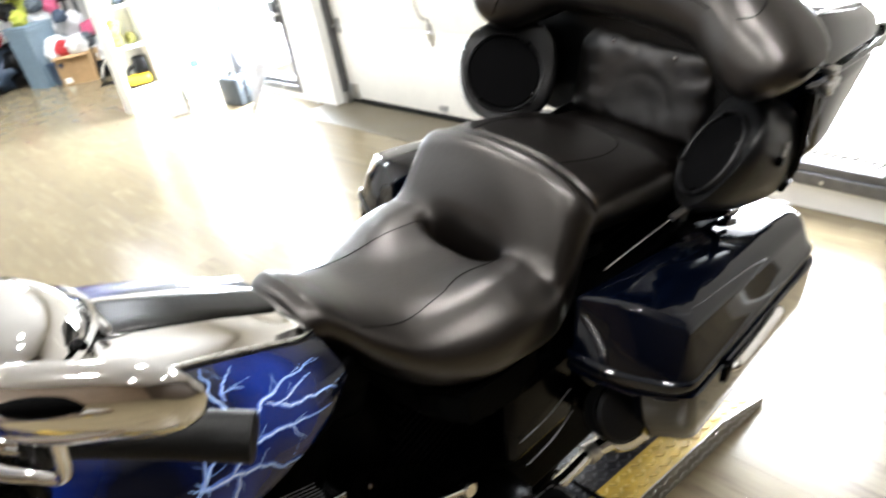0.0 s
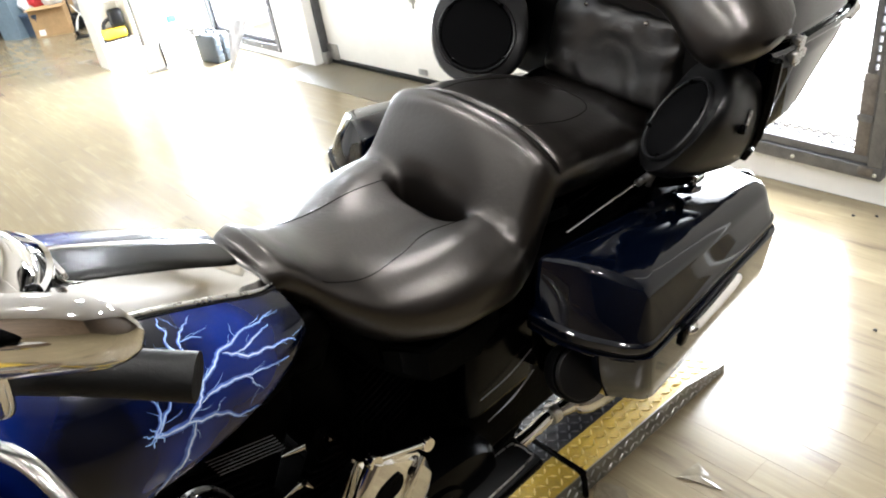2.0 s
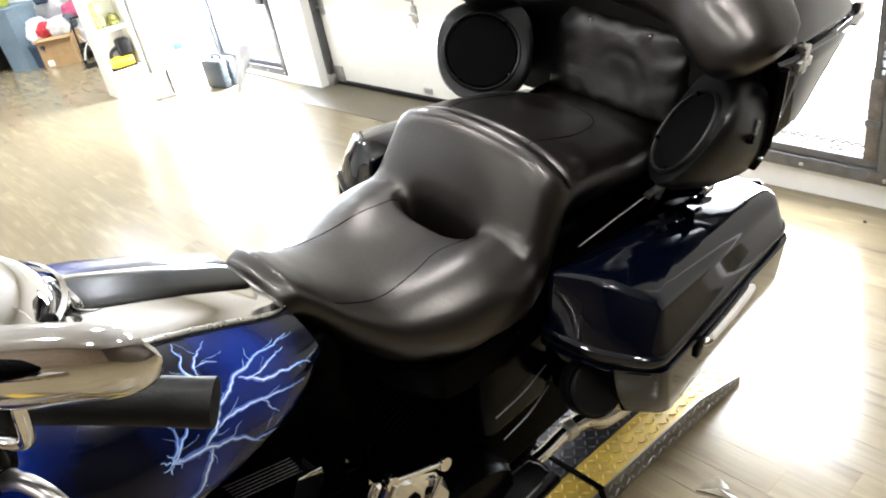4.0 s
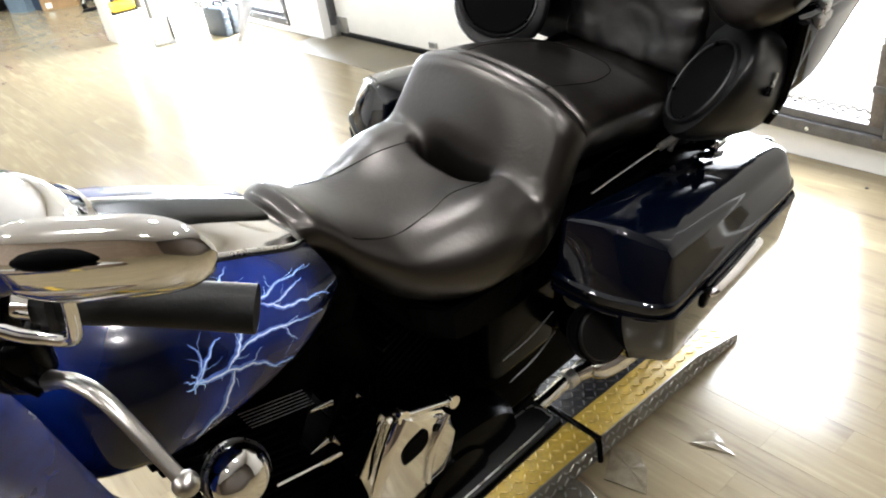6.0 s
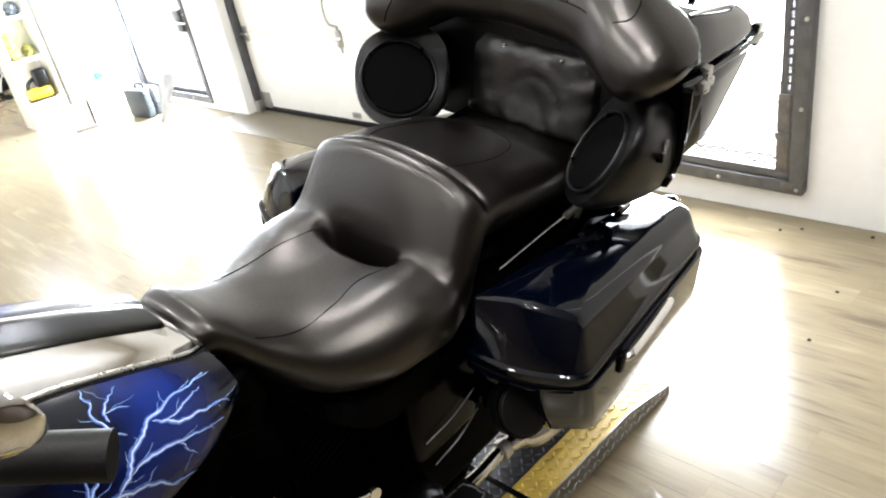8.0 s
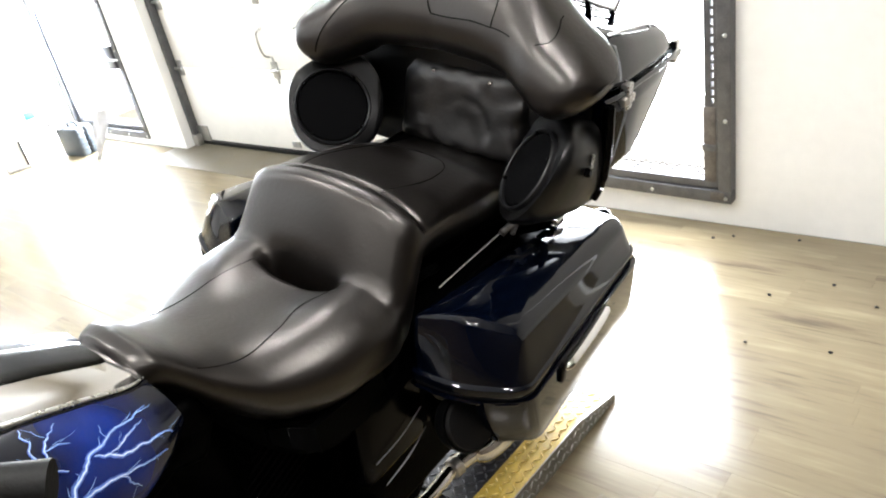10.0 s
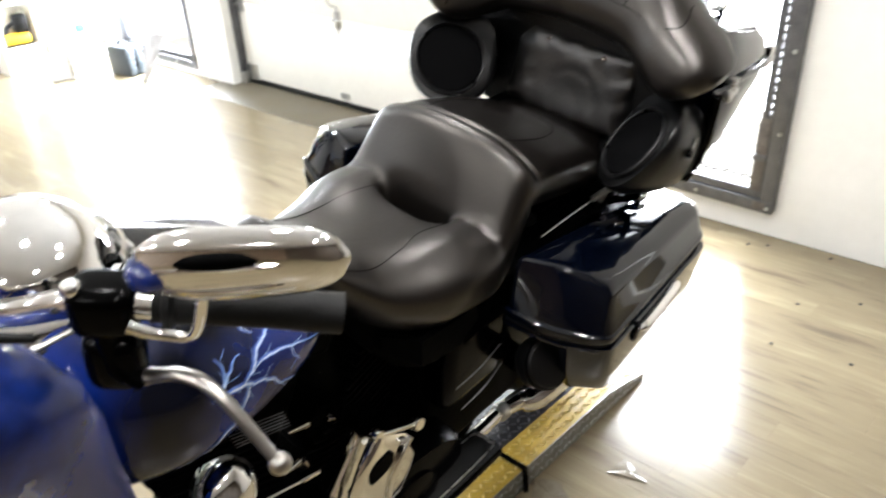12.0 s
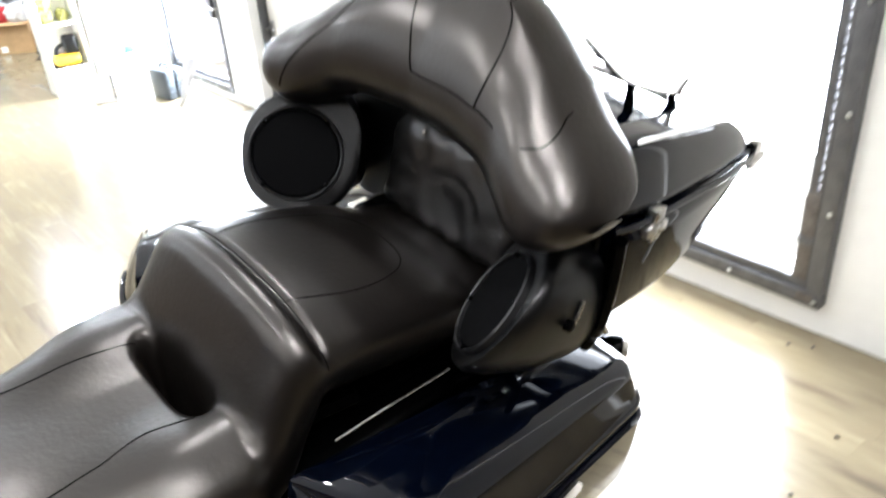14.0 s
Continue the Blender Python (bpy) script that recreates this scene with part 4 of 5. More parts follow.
# --- fuel tank
TK_TOP = [(-1.13, 1.15), (-1.10, 1.19), (-1.03, 1.215), (-0.92, 1.215), (-0.80, 1.195), (-0.70, 1.165), (-0.60, 1.12), (-0.53, 1.085), (-0.485, 1.06)]
TK_HW = [(-1.13, 0.04), (-1.10, 0.07), (-1.03, 0.10), (-0.95, 0.145), (-0.90, 0.185), (-0.85, 0.217), (-0.78, 0.232), (-0.70, 0.225), (-0.60, 0.205), (-0.53, 0.18), (-0.485, 0.155)]
TK_BOT = [(-1.13, 1.08), (-1.10, 1.02), (-1.03, 0.97), (-0.92, 0.95), (-0.80, 0.935), (-0.70, 0.935), (-0.60, 0.950), (-0.53, 0.968), (-0.485, 0.995)]


def tank_pt(a, v):
    """a: 0 at the top centre line, +-1 straight below; v along the bike."""
    top, hw, bot = table(v, TK_TOP), table(v, TK_HW), table(v, TK_BOT)
    zc = bot + 0.38 * (top - bot)
    phi = a * math.pi
    c, sn = math.cos(phi), math.sin(phi)
    return Vector((hw * spow(sn, 0.78), v, zc + (top - zc) * spow(c, 0.85) if c > 0 else zc + (zc - bot) * spow(c, 0.7)))


def tank_normal(a, v):
    e = 0.004
    n = (tank_pt(a + e, v) - tank_pt(a - e, v)).cross(tank_pt(a, v + e) - tank_pt(a, v - e)).normalized()
    return n if n.dot(tank_pt(a, v) - Vector((0, v, 1.08))) > 0 else -n


bm = loft([[tank_pt(-1 + 2 * k / 64, v) for k in range(64)] for v in np.linspace(-1.13, -0.485, 46)])
tank = part("fuel_tank", bm, TANK_PAINT, bike, "blue fuel tank airbrushed with lightning", sharp=60)


def ribbon(points, width, material, name, lift_by, taper=True):
    bm, rows = bmesh.new(), []
    n = len(points)
    for i, (a, v) in enumerate(points):
        p, nn = tank_pt(a, v), tank_normal(a, v)
        q = tank_pt(*points[min(i + 1, n - 1)]) - tank_pt(*points[max(i - 1, 0)])
        side = nn.cross(q.normalized())
        w = width * (((1 - i / (n - 1)) * 0.85 + 0.15) * min(1.0, 0.25 + i * 0.2) if taper else math.sin(math.pi * (i + 0.3) / n) + 0.1)
        rows.append([bm.verts.new(p + nn * lift_by + side * w * k) for k in (-1, 0, 1)])
    for x, y in zip(rows, rows[1:]):
        for k in (0, 1):
            bm.faces.new((x[k], x[k + 1], y[k + 1], y[k]))
    part(name, bm, material, tank)


def bolt(rng, keys, width, depth, side):
    """A crooked bolt through (a, v) keys on the tank, thinning towards its end, with finer twigs."""
    pts = []
    for (a0, v0), (a1, v1) in zip(keys, keys[1:]):
        length = math.hypot((a1 - a0) * 0.62, v1 - v0)
        n = max(4, int(length / 0.006))
        off = 0.0
        for k in range(n):
            f = k / n
            off = off * 0.7 + rng.uniform(-1, 1) * 0.0032
            env = min(1.0, 4 * f, 4 * (1 - f))
            dv, da = (v1 - v0) / length, (a1 - a0) * 0.62 / length
            pts.append((side * (a0 + (a1 - a0) * f + off * env * dv / 0.62), v0 + (v1 - v0) * f - off * env * da))
    pts.append((side * keys[-1][0], keys[-1][1]))
    pts = [p for p in pts if -1.08 < p[1] < -0.49 and 0.11 < abs(p[0]) < 0.72]
    if len(pts) < 4:
        return
    if depth < 2:
        ribbon(pts, width * 2.8, BOLT_HALO, "lightning_halo", 0.0004)
    ribbon(pts, width, BOLT_ART, "lightning_bolt", 0.0008 + 0.0003 * (3 - depth))
    if depth == 0:
        ribbon(pts[: len(pts) * 2 // 3], width * 0.5, BOLT_CORE, "lightning_core", 0.0022)
    if depth < 2:
        for k in range(3, len(pts) - 2, 4):
            if rng.random() < 0.75:
                (a, v), (b, w) = pts[k], pts[k + 1]
                h = math.atan2((abs(b) - abs(a)) * 0.62, w - v) + rng.choice((-1, 1)) * rng.uniform(0.5, 1.0)
                ln = rng.uniform(0.012, 0.034)
                bolt(rng, [(abs(a), v), (abs(a) + math.sin(h) * ln / 0.62, v + math.cos(h) * ln)], width * 0.5, depth + 1 if depth else 2, side)


rng = random.Random(11)
BURST = (0.419, -0.740)
for side in (1, -1):
    for keys, wd in (([BURST, (0.432, -0.693), (0.469, -0.650), (0.56, -0.598)], 2.6), ([(0.435, -0.690), (0.486, -0.706), (0.545, -0.746), (0.62, -0.775), (0.70, -0.81)], 2.6),
                     ([BURST, (0.373, -0.712), (0.34, -0.690)], 2.2), ([BURST, (0.360, -0.722), (0.323, -0.728)], 1.6), ([(0.43, -0.70), (0.385, -0.672), (0.34, -0.655), (0.289, -0.623), (0.264, -0.586), (0.245, -0.521)], 2.4),
                     ([(0.30, -0.620), (0.356, -0.579), (0.381, -0.533), (0.44, -0.512)], 1.8), ([(0.32, -0.605), (0.293, -0.555), (0.285, -0.54)], 1.4), ([(0.40, -0.675), (0.385, -0.644), (0.398, -0.610), (0.47, -0.533)], 1.9),
                     ([(0.398, -0.610), (0.486, -0.590)], 1.2), ([(0.30, -0.655), (0.218, -0.675), (0.151, -0.666)], 1.6), ([(0.25, -0.662), (0.222, -0.660), (0.168, -0.629)], 1.4), ([(0.228, -0.662), (0.235, -0.632)], 1.1)):
        bolt(rng, keys, wd * 0.00078, 0, side)
    for k in range(7):
        h = 0.5 + k * 2 * math.pi / 7
        bolt(rng, [BURST, (BURST[0] + math.cos(h) * 0.026, BURST[1] + math.sin(h) * 0.014)], 0.0022, 2, side)

# --- tank console
def console_ring(v, hw, rise, left=1.0):
    top = []
    for k in range(21):
        x = -1 + 2 * k / 20
        u = hw * x * (left if x < 0 else 1.0)
        # height of the tank under this point
        a = 0.0
        while a < 0.45 and tank_pt(a, v).x < abs(u):
            a += 0.005
        zt = tank_pt(a, v).z
        top.append(Vector((u, v, zt + rise * (1 - abs(x) ** 8) + 0.002)))
    return top + [Vector((p.x, p.y, p.z - 0.02)) for p in reversed(top)]


CONSOLE = ((-0.475, 0.06, 0.003), (-0.485, 0.080, 0.006), (-0.52, 0.095, 0.008), (-0.60, 0.102, 0.009), (-0.70, 0.110, 0.010), (-0.80, 0.118, 0.012), (-0.90, 0.122, 0.014), (-0.96, 0.10, 0.012), (-0.985, 0.06, 0.004))
bm = loft([console_ring(v, hw, r, 0.66) for v, hw, r in CONSOLE])
console = part("tank_console", bm, CHROME, bike, "chrome tank console", sharp=40)
edge = [console_ring(v, hw + 0.002, 0.0)[20] for v, hw, r in CONSOLE[1:7]]
part("console_lip", tube([p + Vector((0, 0, 0.002)) for p in edge], [0.0015, 0.0035, 0.0045, 0.005, 0.005, 0.004], 12, flat=0.8), STEEL, console, "satin lip along the console edge")
# Black strip models the shade in the gap below the lip.
part("console_gap_strip", tube([p + Vector((0.004, 0, -0.004)) for p in edge], 0.0028, 8), RUBBER, console, "dark strip standing for the shaded gap under the console lip")
bm = loft([console_ring(v, hw, 0.014) for v, hw in ((-0.505, 0.036), (-0.515, 0.042), (-0.60, 0.047), (-0.70, 0.053), (-0.735, 0.054), (-0.742, 0.050))])
cpad = part("console_pad", bm, CONSOLE_VINYL, console, "dark padded console insert", sharp=40)
part("pad_border", tube([console_ring(v, hw, 0.0152)[k] for v, hw, k in ((-0.52, 0.038, 19), (-0.60, 0.043, 19), (-0.70, 0.049, 19), (-0.728, 0.049, 18), (-0.728, 0.049, 14), (-0.728, 0.049, 6), (-0.728, 0.049, 1))], 0.0012, 6, n=3), STEEL, cpad)
part("pad_tab", box((-0.003, -0.728, 1.192), (0.045, -0.722, 1.202), 0.001), STEEL, cpad)
dome = part("instrument_dome", ellipsoid((0.0, -0.835, 1.20), (0.105, 0.098, 0.085), u=40, v=24), CHROME, console, "polished chrome instrument dome")
part("dome_rim", lathe([(0.108, 0.0), (0.112, 0.005), (0.112, 0.012), (0.106, 0.016)], 40, Matrix.Translation((0, -0.835, 1.205)), cap=False), CHROME, dome)
part("dome_bolt", ellipsoid((0.075, -0.768, 1.217), (0.011, 0.011, 0.011)), BLACK_GLOSS, dome)

# --- handlebar, controls, mirror
for s in (1, -1):
    bar = part("handlebar", tube([(0, -0.955, 1.27), (s * 0.12, -0.955, 1.28), (s * 0.22, -0.945, 1.33), (s * 0.30, -0.91, 1.372), (s * 0.345, -0.87, 1.372)], 0.0135), CHROME, bike, "chrome handlebar")
    part("grip", tube([(s * 0.338, -0.868, 1.370), (s * 0.40, -0.805, 1.366), (s * 0.449, -0.752, 1.357)], [0.0178, 0.0182, 0.0190], 24), RUBBER, bar, "black rubber grip")
    part("grip_flange", lathe([(0.018, 0), (0.025, 0.002), (0.025, 0.008), (0.018, 0.011)], 24, facing((s * 0.345, -0.862, 1.370), (s * 0.66, 0.74, -0.03))), RUBBER, bar)
    part("switch_housing", box((-0.028, -0.024, -0.026), (0.028, 0.024, 0.026), 0.015, 4, m=Matrix.Translation((s * 0.315, -0.897, 1.372)) @ Matrix.Rotation(radians(s * 45), 4, "Z")), BLACK_GLOSS, bar, "black switch housing")
    perch = part("lever_perch", tube([(s * 0.312, -0.900, 1.355), (s * 0.322, -0.898, 1.31), (s * 0.342, -0.888, 1.292)], [0.017, 0.016, 0.012], flat=0.7), BLACK_GLOSS, bar, "black lever perch")
    part("lever", tube([(s * 0.325, -0.888, 1.285), (s * 0.352, -0.882, 1.303), (s * 0.385, -0.875, 1.322), (s * 0.418, -0.866, 1.318), (s * 0.474, -0.852, 1.268)], [0.013, 0.009, 0.0075, 0.0068, 0.0062], flat=0.75), ALU, perch, "long aluminium lever with a ball end")
    part("lever_ball", ellipsoid((s * 0.477, -0.851, 1.265), (0.0105, 0.0105, 0.0105)), ALU, perch)
    part("mirror_stem", tube([(s * 0.352, -0.900, 1.372), (s * 0.362, -0.890, 1.366), (s * 0.372, -0.878, 1.362), (s * 0.386, -0.866, 1.362), (s * 0.395, -0.862, 1.378), (s * 0.402, -0.858, 1.42)], 0.0055), CHROME, bar, "bent chrome mirror stem")
    # mirror shell: long teardrop, glass towards the rider
    ax = Vector((s * 0.115, 0.085, 0.03)).normalized()
    back = Vector((s * 0.45, -0.80, -0.12))
    back = (back - ax * back.dot(ax)).normalized()
    upv = ax.cross(back) * s
    if upv.z < 0:
        upv = -upv
    mc = Vector((s * 0.421, -0.846, 1.447))
    rings = []
    for k in range(25):
        f = -1 + 2 * k / 24
        prof = max(0.02, (1 - abs(f) ** (4.5 if f > 0 else 2.6))) ** 0.5 * (1.0 - 0.12 * f)
        rings.append([mc + ax * (f * 0.086 + 0.008) + upv * math.sin(t) * 0.034 * prof + back * max(math.cos(t), -0.15) * 0.021 * prof for t in (2 * math.pi * j / 28 for j in range(28))])
    mirror = part("mirror_shell", loft(rings), CHROME, bar, "teardrop chrome mirror", sharp=50)
    for off in (0.012, -0.010):
        part("shell_rib", tube([mc + ax * f * 0.072 + upv * (off * (1 - 0.5 * f * f)) + back * (0.0205 * (1 - abs(f) ** 2.6) ** 0.5) for f in np.linspace(-0.85, 0.9, 12)], 0.0022, 8, n=0), CHROME, mirror)
    part("shell_band", tube([mc + ax * f * 0.072 + upv * (0.0165 * (1 - 0.5 * f * f)) + back * (0.0165 * (1 - abs(f) ** 2.6) ** 0.5) for f in np.linspace(-0.55, 0.50, 10)], [0.001, 0.007, 0.008, 0.007, 0.001], 10, n=0), ENGINE, mirror, "dark band along the mirror shell")
    # Blue reflection at the inner end, built as a coloured cap.
    part("reflection_cap", ellipsoid(mc - ax * 0.062 + back * 0.006, (0.020, 0.018, 0.016)), BLUE, mirror, "blue end cap standing for a blue reflection in the mirror")
    part("cable", tube([(s * 0.29, -0.95, 1.35), (s * 0.26, -1.0, 1.36), (s * 0.16, -1.02, 1.28), (s * 0.08, -0.99, 1.15)], 0.0045), RUBBER, bar)
    part("clutch_housing", box((-0.026, -0.022, -0.075), (0.026, 0.022, -0.010), 0.018, 4, m=Matrix.Translation((s * 0.312, -0.895, 1.352)) @ Matrix.Rotation(radians(s * 45), 4, "Z")), BLACK_GLOSS, bar)
    part("clamp_bolt", ellipsoid((s * 0.31, -0.92, 1.398), (0.009, 0.009, 0.008)), CHROME, bar)
    part("riser", tube([(s * 0.05, -0.955, 1.27), (s * 0.05, -0.95, 1.19)], 0.018), CHROME, bike)
part("bar_clamp", box((-0.08, -0.98, 1.25), (0.08, -0.93, 1.295), 0.012, 3), CHROME, bike, "chrome handlebar clamp")

# --- fairing shell behind the headlamp
rings = []
for k in range(15):
    f = k / 14
    z = 0.86 + 0.36 * f
    hw = 0.16 + 0.15 * math.sin(math.pi * (0.25 + 0.6 * f))
    rings.append([Vector((hw * spow(math.sin(t), 0.8), -1.18 + 0.14 * f + 0.13 * spow(math.cos(t), 0.9) * (1 - 0.2 * f), z)) for t in (2 * math.pi * j / 36 for j in range(36))])
# Added black block; stands for the dark gap between nacelle and tank.
part("nacelle_gap_filler", box((-0.15, -1.02, 0.45), (0.15, -0.88, 1.12), 0.02, 3), ENGINE, bike, "added black filler keeping the gap behind the nacelle dark")
for s in (-1, 1):
    rows = []
    for w, u, v in ((0.80, 0.19, -0.85), (0.92, 0.215, -0.855), (1.02, 0.232, -0.872), (1.12, 0.25, -0.888), (1.20, 0.266, -0.90), (1.26, 0.268, -0.915), (1.30, 0.24, -0.94), (1.315, 0.20, -0.97)):
        out = [(u - 0.06, v - 0.03), (u - 0.02, v - 0.005), (u, v), (u + 0.012, v - 0.012), (u + 0.030, v - 0.06), (u + 0.035, v - 0.13), (u + 0.02, v - 0.22), (u - 0.03, v - 0.31), (u - 0.12, v - 0.38), (u - 0.14, v - 0.34), (u - 0.06, v - 0.22), (u - 0.04, v - 0.10)]
        rows.append([Vector((s * x, y, w)) for x, y in out])
    part("fairing_side", loft(rows), BLUE, bike, "glossy blue fairing side panel", sharp=50)
part("fork_nacelle", loft(rings), BLUE, bike, "blue fork nacelle", sharp=60)
for s in (-1, 1):
    part("fork_tube", tube([(s * 0.11, -1.13, 1.0), (s * 0.11, -1.36, 0.35)], 0.03, 20, n=0), CHROME, bike, "chrome fork tube")

# --- engine, frame and running gear
for s in (-1, 1):
    part("frame_rail", tube([(s * 0.12, -1.0, 0.95), (s * 0.14, -0.7, 0.30), (s * 0.12, -0.2, 0.24), (s * 0.09, 0.1, 0.32), (s * 0.09, 0.2, 0.75), (s * 0.12, 0.6, 0.78)], 0.019, 14), BLACK_GLOSS, bike, "black frame rail")
for v, tilt in ((-0.62, -22), (-0.36, 22)):
    for k in range(12):
        z = 0.58 + k * 0.024
        m = Matrix.Translation((0, v + (z - 0.6) * math.tan(radians(tilt)), z)) @ Matrix.Rotation(radians(tilt), 4, "X")
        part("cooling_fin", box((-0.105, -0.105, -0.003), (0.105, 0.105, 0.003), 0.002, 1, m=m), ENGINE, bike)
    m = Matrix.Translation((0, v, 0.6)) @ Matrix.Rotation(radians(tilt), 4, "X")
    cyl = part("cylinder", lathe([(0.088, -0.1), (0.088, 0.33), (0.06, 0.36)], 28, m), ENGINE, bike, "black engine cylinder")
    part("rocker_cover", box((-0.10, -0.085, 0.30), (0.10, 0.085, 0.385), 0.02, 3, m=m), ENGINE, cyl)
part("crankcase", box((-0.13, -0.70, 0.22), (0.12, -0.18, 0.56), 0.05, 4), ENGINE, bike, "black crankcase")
part("primary_cover", loft([[Vector((x, -0.42 + 0.30 * spow(math.cos(t), 0.7) * g, 0.43 + 0.125 * spow(math.sin(t), 0.8) * g)) for t in (2 * math.pi * j / 40 for j in range(40))] for x, g in ((0.12, 1.0), (0.19, 1.0), (0.215, 0.95), (0.222, 0.82), (0.224, 0.5))]), BLACK_GLOSS, bike, "black primary cover")
part("derby_cover", lathe([(0.085, 0.0), (0.085, 0.008), (0.07, 0.014), (0.01, 0.016)], 36, facing((0.223, -0.32, 0.43), (1, 0, 0))), BLACK_GLOSS, bike, "round black derby cover")
COVER = [(-0.475, 0.772), (-0.345, 0.676), (-0.310, 0.60), (-0.33, 0.48), (-0.50, 0.47), (-0.535, 0.66)]


def cover_ring(x, grow):
    cv, cw = -0.43, 0.62
    return [Vector((x, cv + (p - cv) * grow, cw + (q - cw) * grow)) for p, q in COVER]


cover = part("shift_cover", loft([cover_ring(x, g) for x, g in ((0.12, 1.0), (0.205, 1.0), (0.218, 0.97), (0.226, 0.88), (0.229, 0.70), (0.231, 0.3))]), CHROME, bike, "polished chrome side cover", sharp=25)
for p in ((0.222, -0.46, 0.735), (0.226, -0.375, 0.66), (0.224, -0.50, 0.66)):
    part("cover_bolt", lathe([(0.008, -0.004), (0.008, 0.004), (0.005, 0.006), (0.001, 0.006)], 12, facing(p, (1, 0, 0.1))), BLACK_GLOSS, cover)
part("cover_window", loft([[Vector((x, -0.425 + 0.030 * spow(math.cos(t), 0.6), 0.655 + 0.024 * spow(math.sin(t), 0.6) + 0.25 * 0.030 * math.cos(t))) for t in (2 * math.pi * k / 20 for k in range(20))] for x in (0.222, 0.2335)]), ENGINE, cover, "dark opening in the cover")
part("cover_rib", tube([(0.229, -0.345, 0.672), (0.234, -0.375, 0.640), (0.235, -0.395, 0.590), (0.233, -0.40, 0.53)], 0.006), CHROME, cover)
horn = part("horn_cover", lathe([(0.048, -0.03), (0.050, 0.0), (0.047, 0.014), (0.036, 0.026), (0.018, 0.032), (0.002, 0.034)], 32, facing((0.165, -0.705, 0.795), (0.85, 0.1, 0.5))), CHROME, bike, "chrome horn cover")
part("horn_band", lathe([(0.050, -0.012), (0.053, -0.009), (0.053, 0.004), (0.050, 0.007)], 32, facing((0.165, -0.705, 0.795), (0.85, 0.1, 0.5)), cap=False), STEEL, horn)
part("cable_rod", tube([(0.20, -0.665, 0.765), (0.205, -0.575, 0.745)], 0.0022, 8, n=0), STEEL, bike)
part("rod_joint", tube([(0.204, -0.590, 0.748), (0.206, -0.555, 0.741)], 0.0042, 8, n=0), CHROME, bike)
for k in range(6):
    part("fin_edge", tube([(0.112, -0.66 + 0.003 * k, 0.845 - 0.009 * k), (0.114, -0.55 + 0.003 * k, 0.81 - 0.009 * k)], 0.0008, 6, n=0), GREY_STEEL, bike)
# Two small chrome tapers shaped as glints on the dark engine.
for p, q in (((0.13, -0.553, 0.773), (0.13, -0.511, 0.761)), ((0.13, -0.566, 0.674), (0.13, -0.53, 0.679))):
    part("engine_glint", tube([p, q], [0.002, 0.006], 10, n=0), CHROME, bike)
rod = part("shift_rod", tube([(0.245, -0.355, 0.730), (0.247, -0.46, 0.785)], 0.006, n=0), CHROME, bike, "chrome shift linkage rod")
for p in ((0.245, -0.352, 0.728), (0.247, -0.463, 0.787)):
    part("rod_end", lathe([(0.012, -0.009), (0.014, 0), (0.012, 0.009)], 16, facing(p, (1, 0, 0.2))), CHROME, rod)
part("shift_arm", tube([(0.25, -0.463, 0.787), (0.255, -0.50, 0.74), (0.255, -0.53, 0.66), (0.25, -0.55, 0.58)], [0.013, 0.011, 0.010, 0.010], flat=0.6), CHROME, bike, "chrome shift arm")
part("battery_cover", box((0.12, -0.20, 0.58), (0.20, 0.0, 0.80), 0.03, 4), BLACK_GLOSS, bike, "black side cover")
part("cover_trim", tube([(0.205, -0.175, 0.655), (0.207, -0.1, 0.665), (0.207, -0.035, 0.69)], 0.0012, 8), GREY_STEEL, bike)
part("battery_cover", box((-0.205, -0.30, 0.60), (-0.13, 0.02, 0.83), 0.035, 4), BLACK_GLOSS, bike)
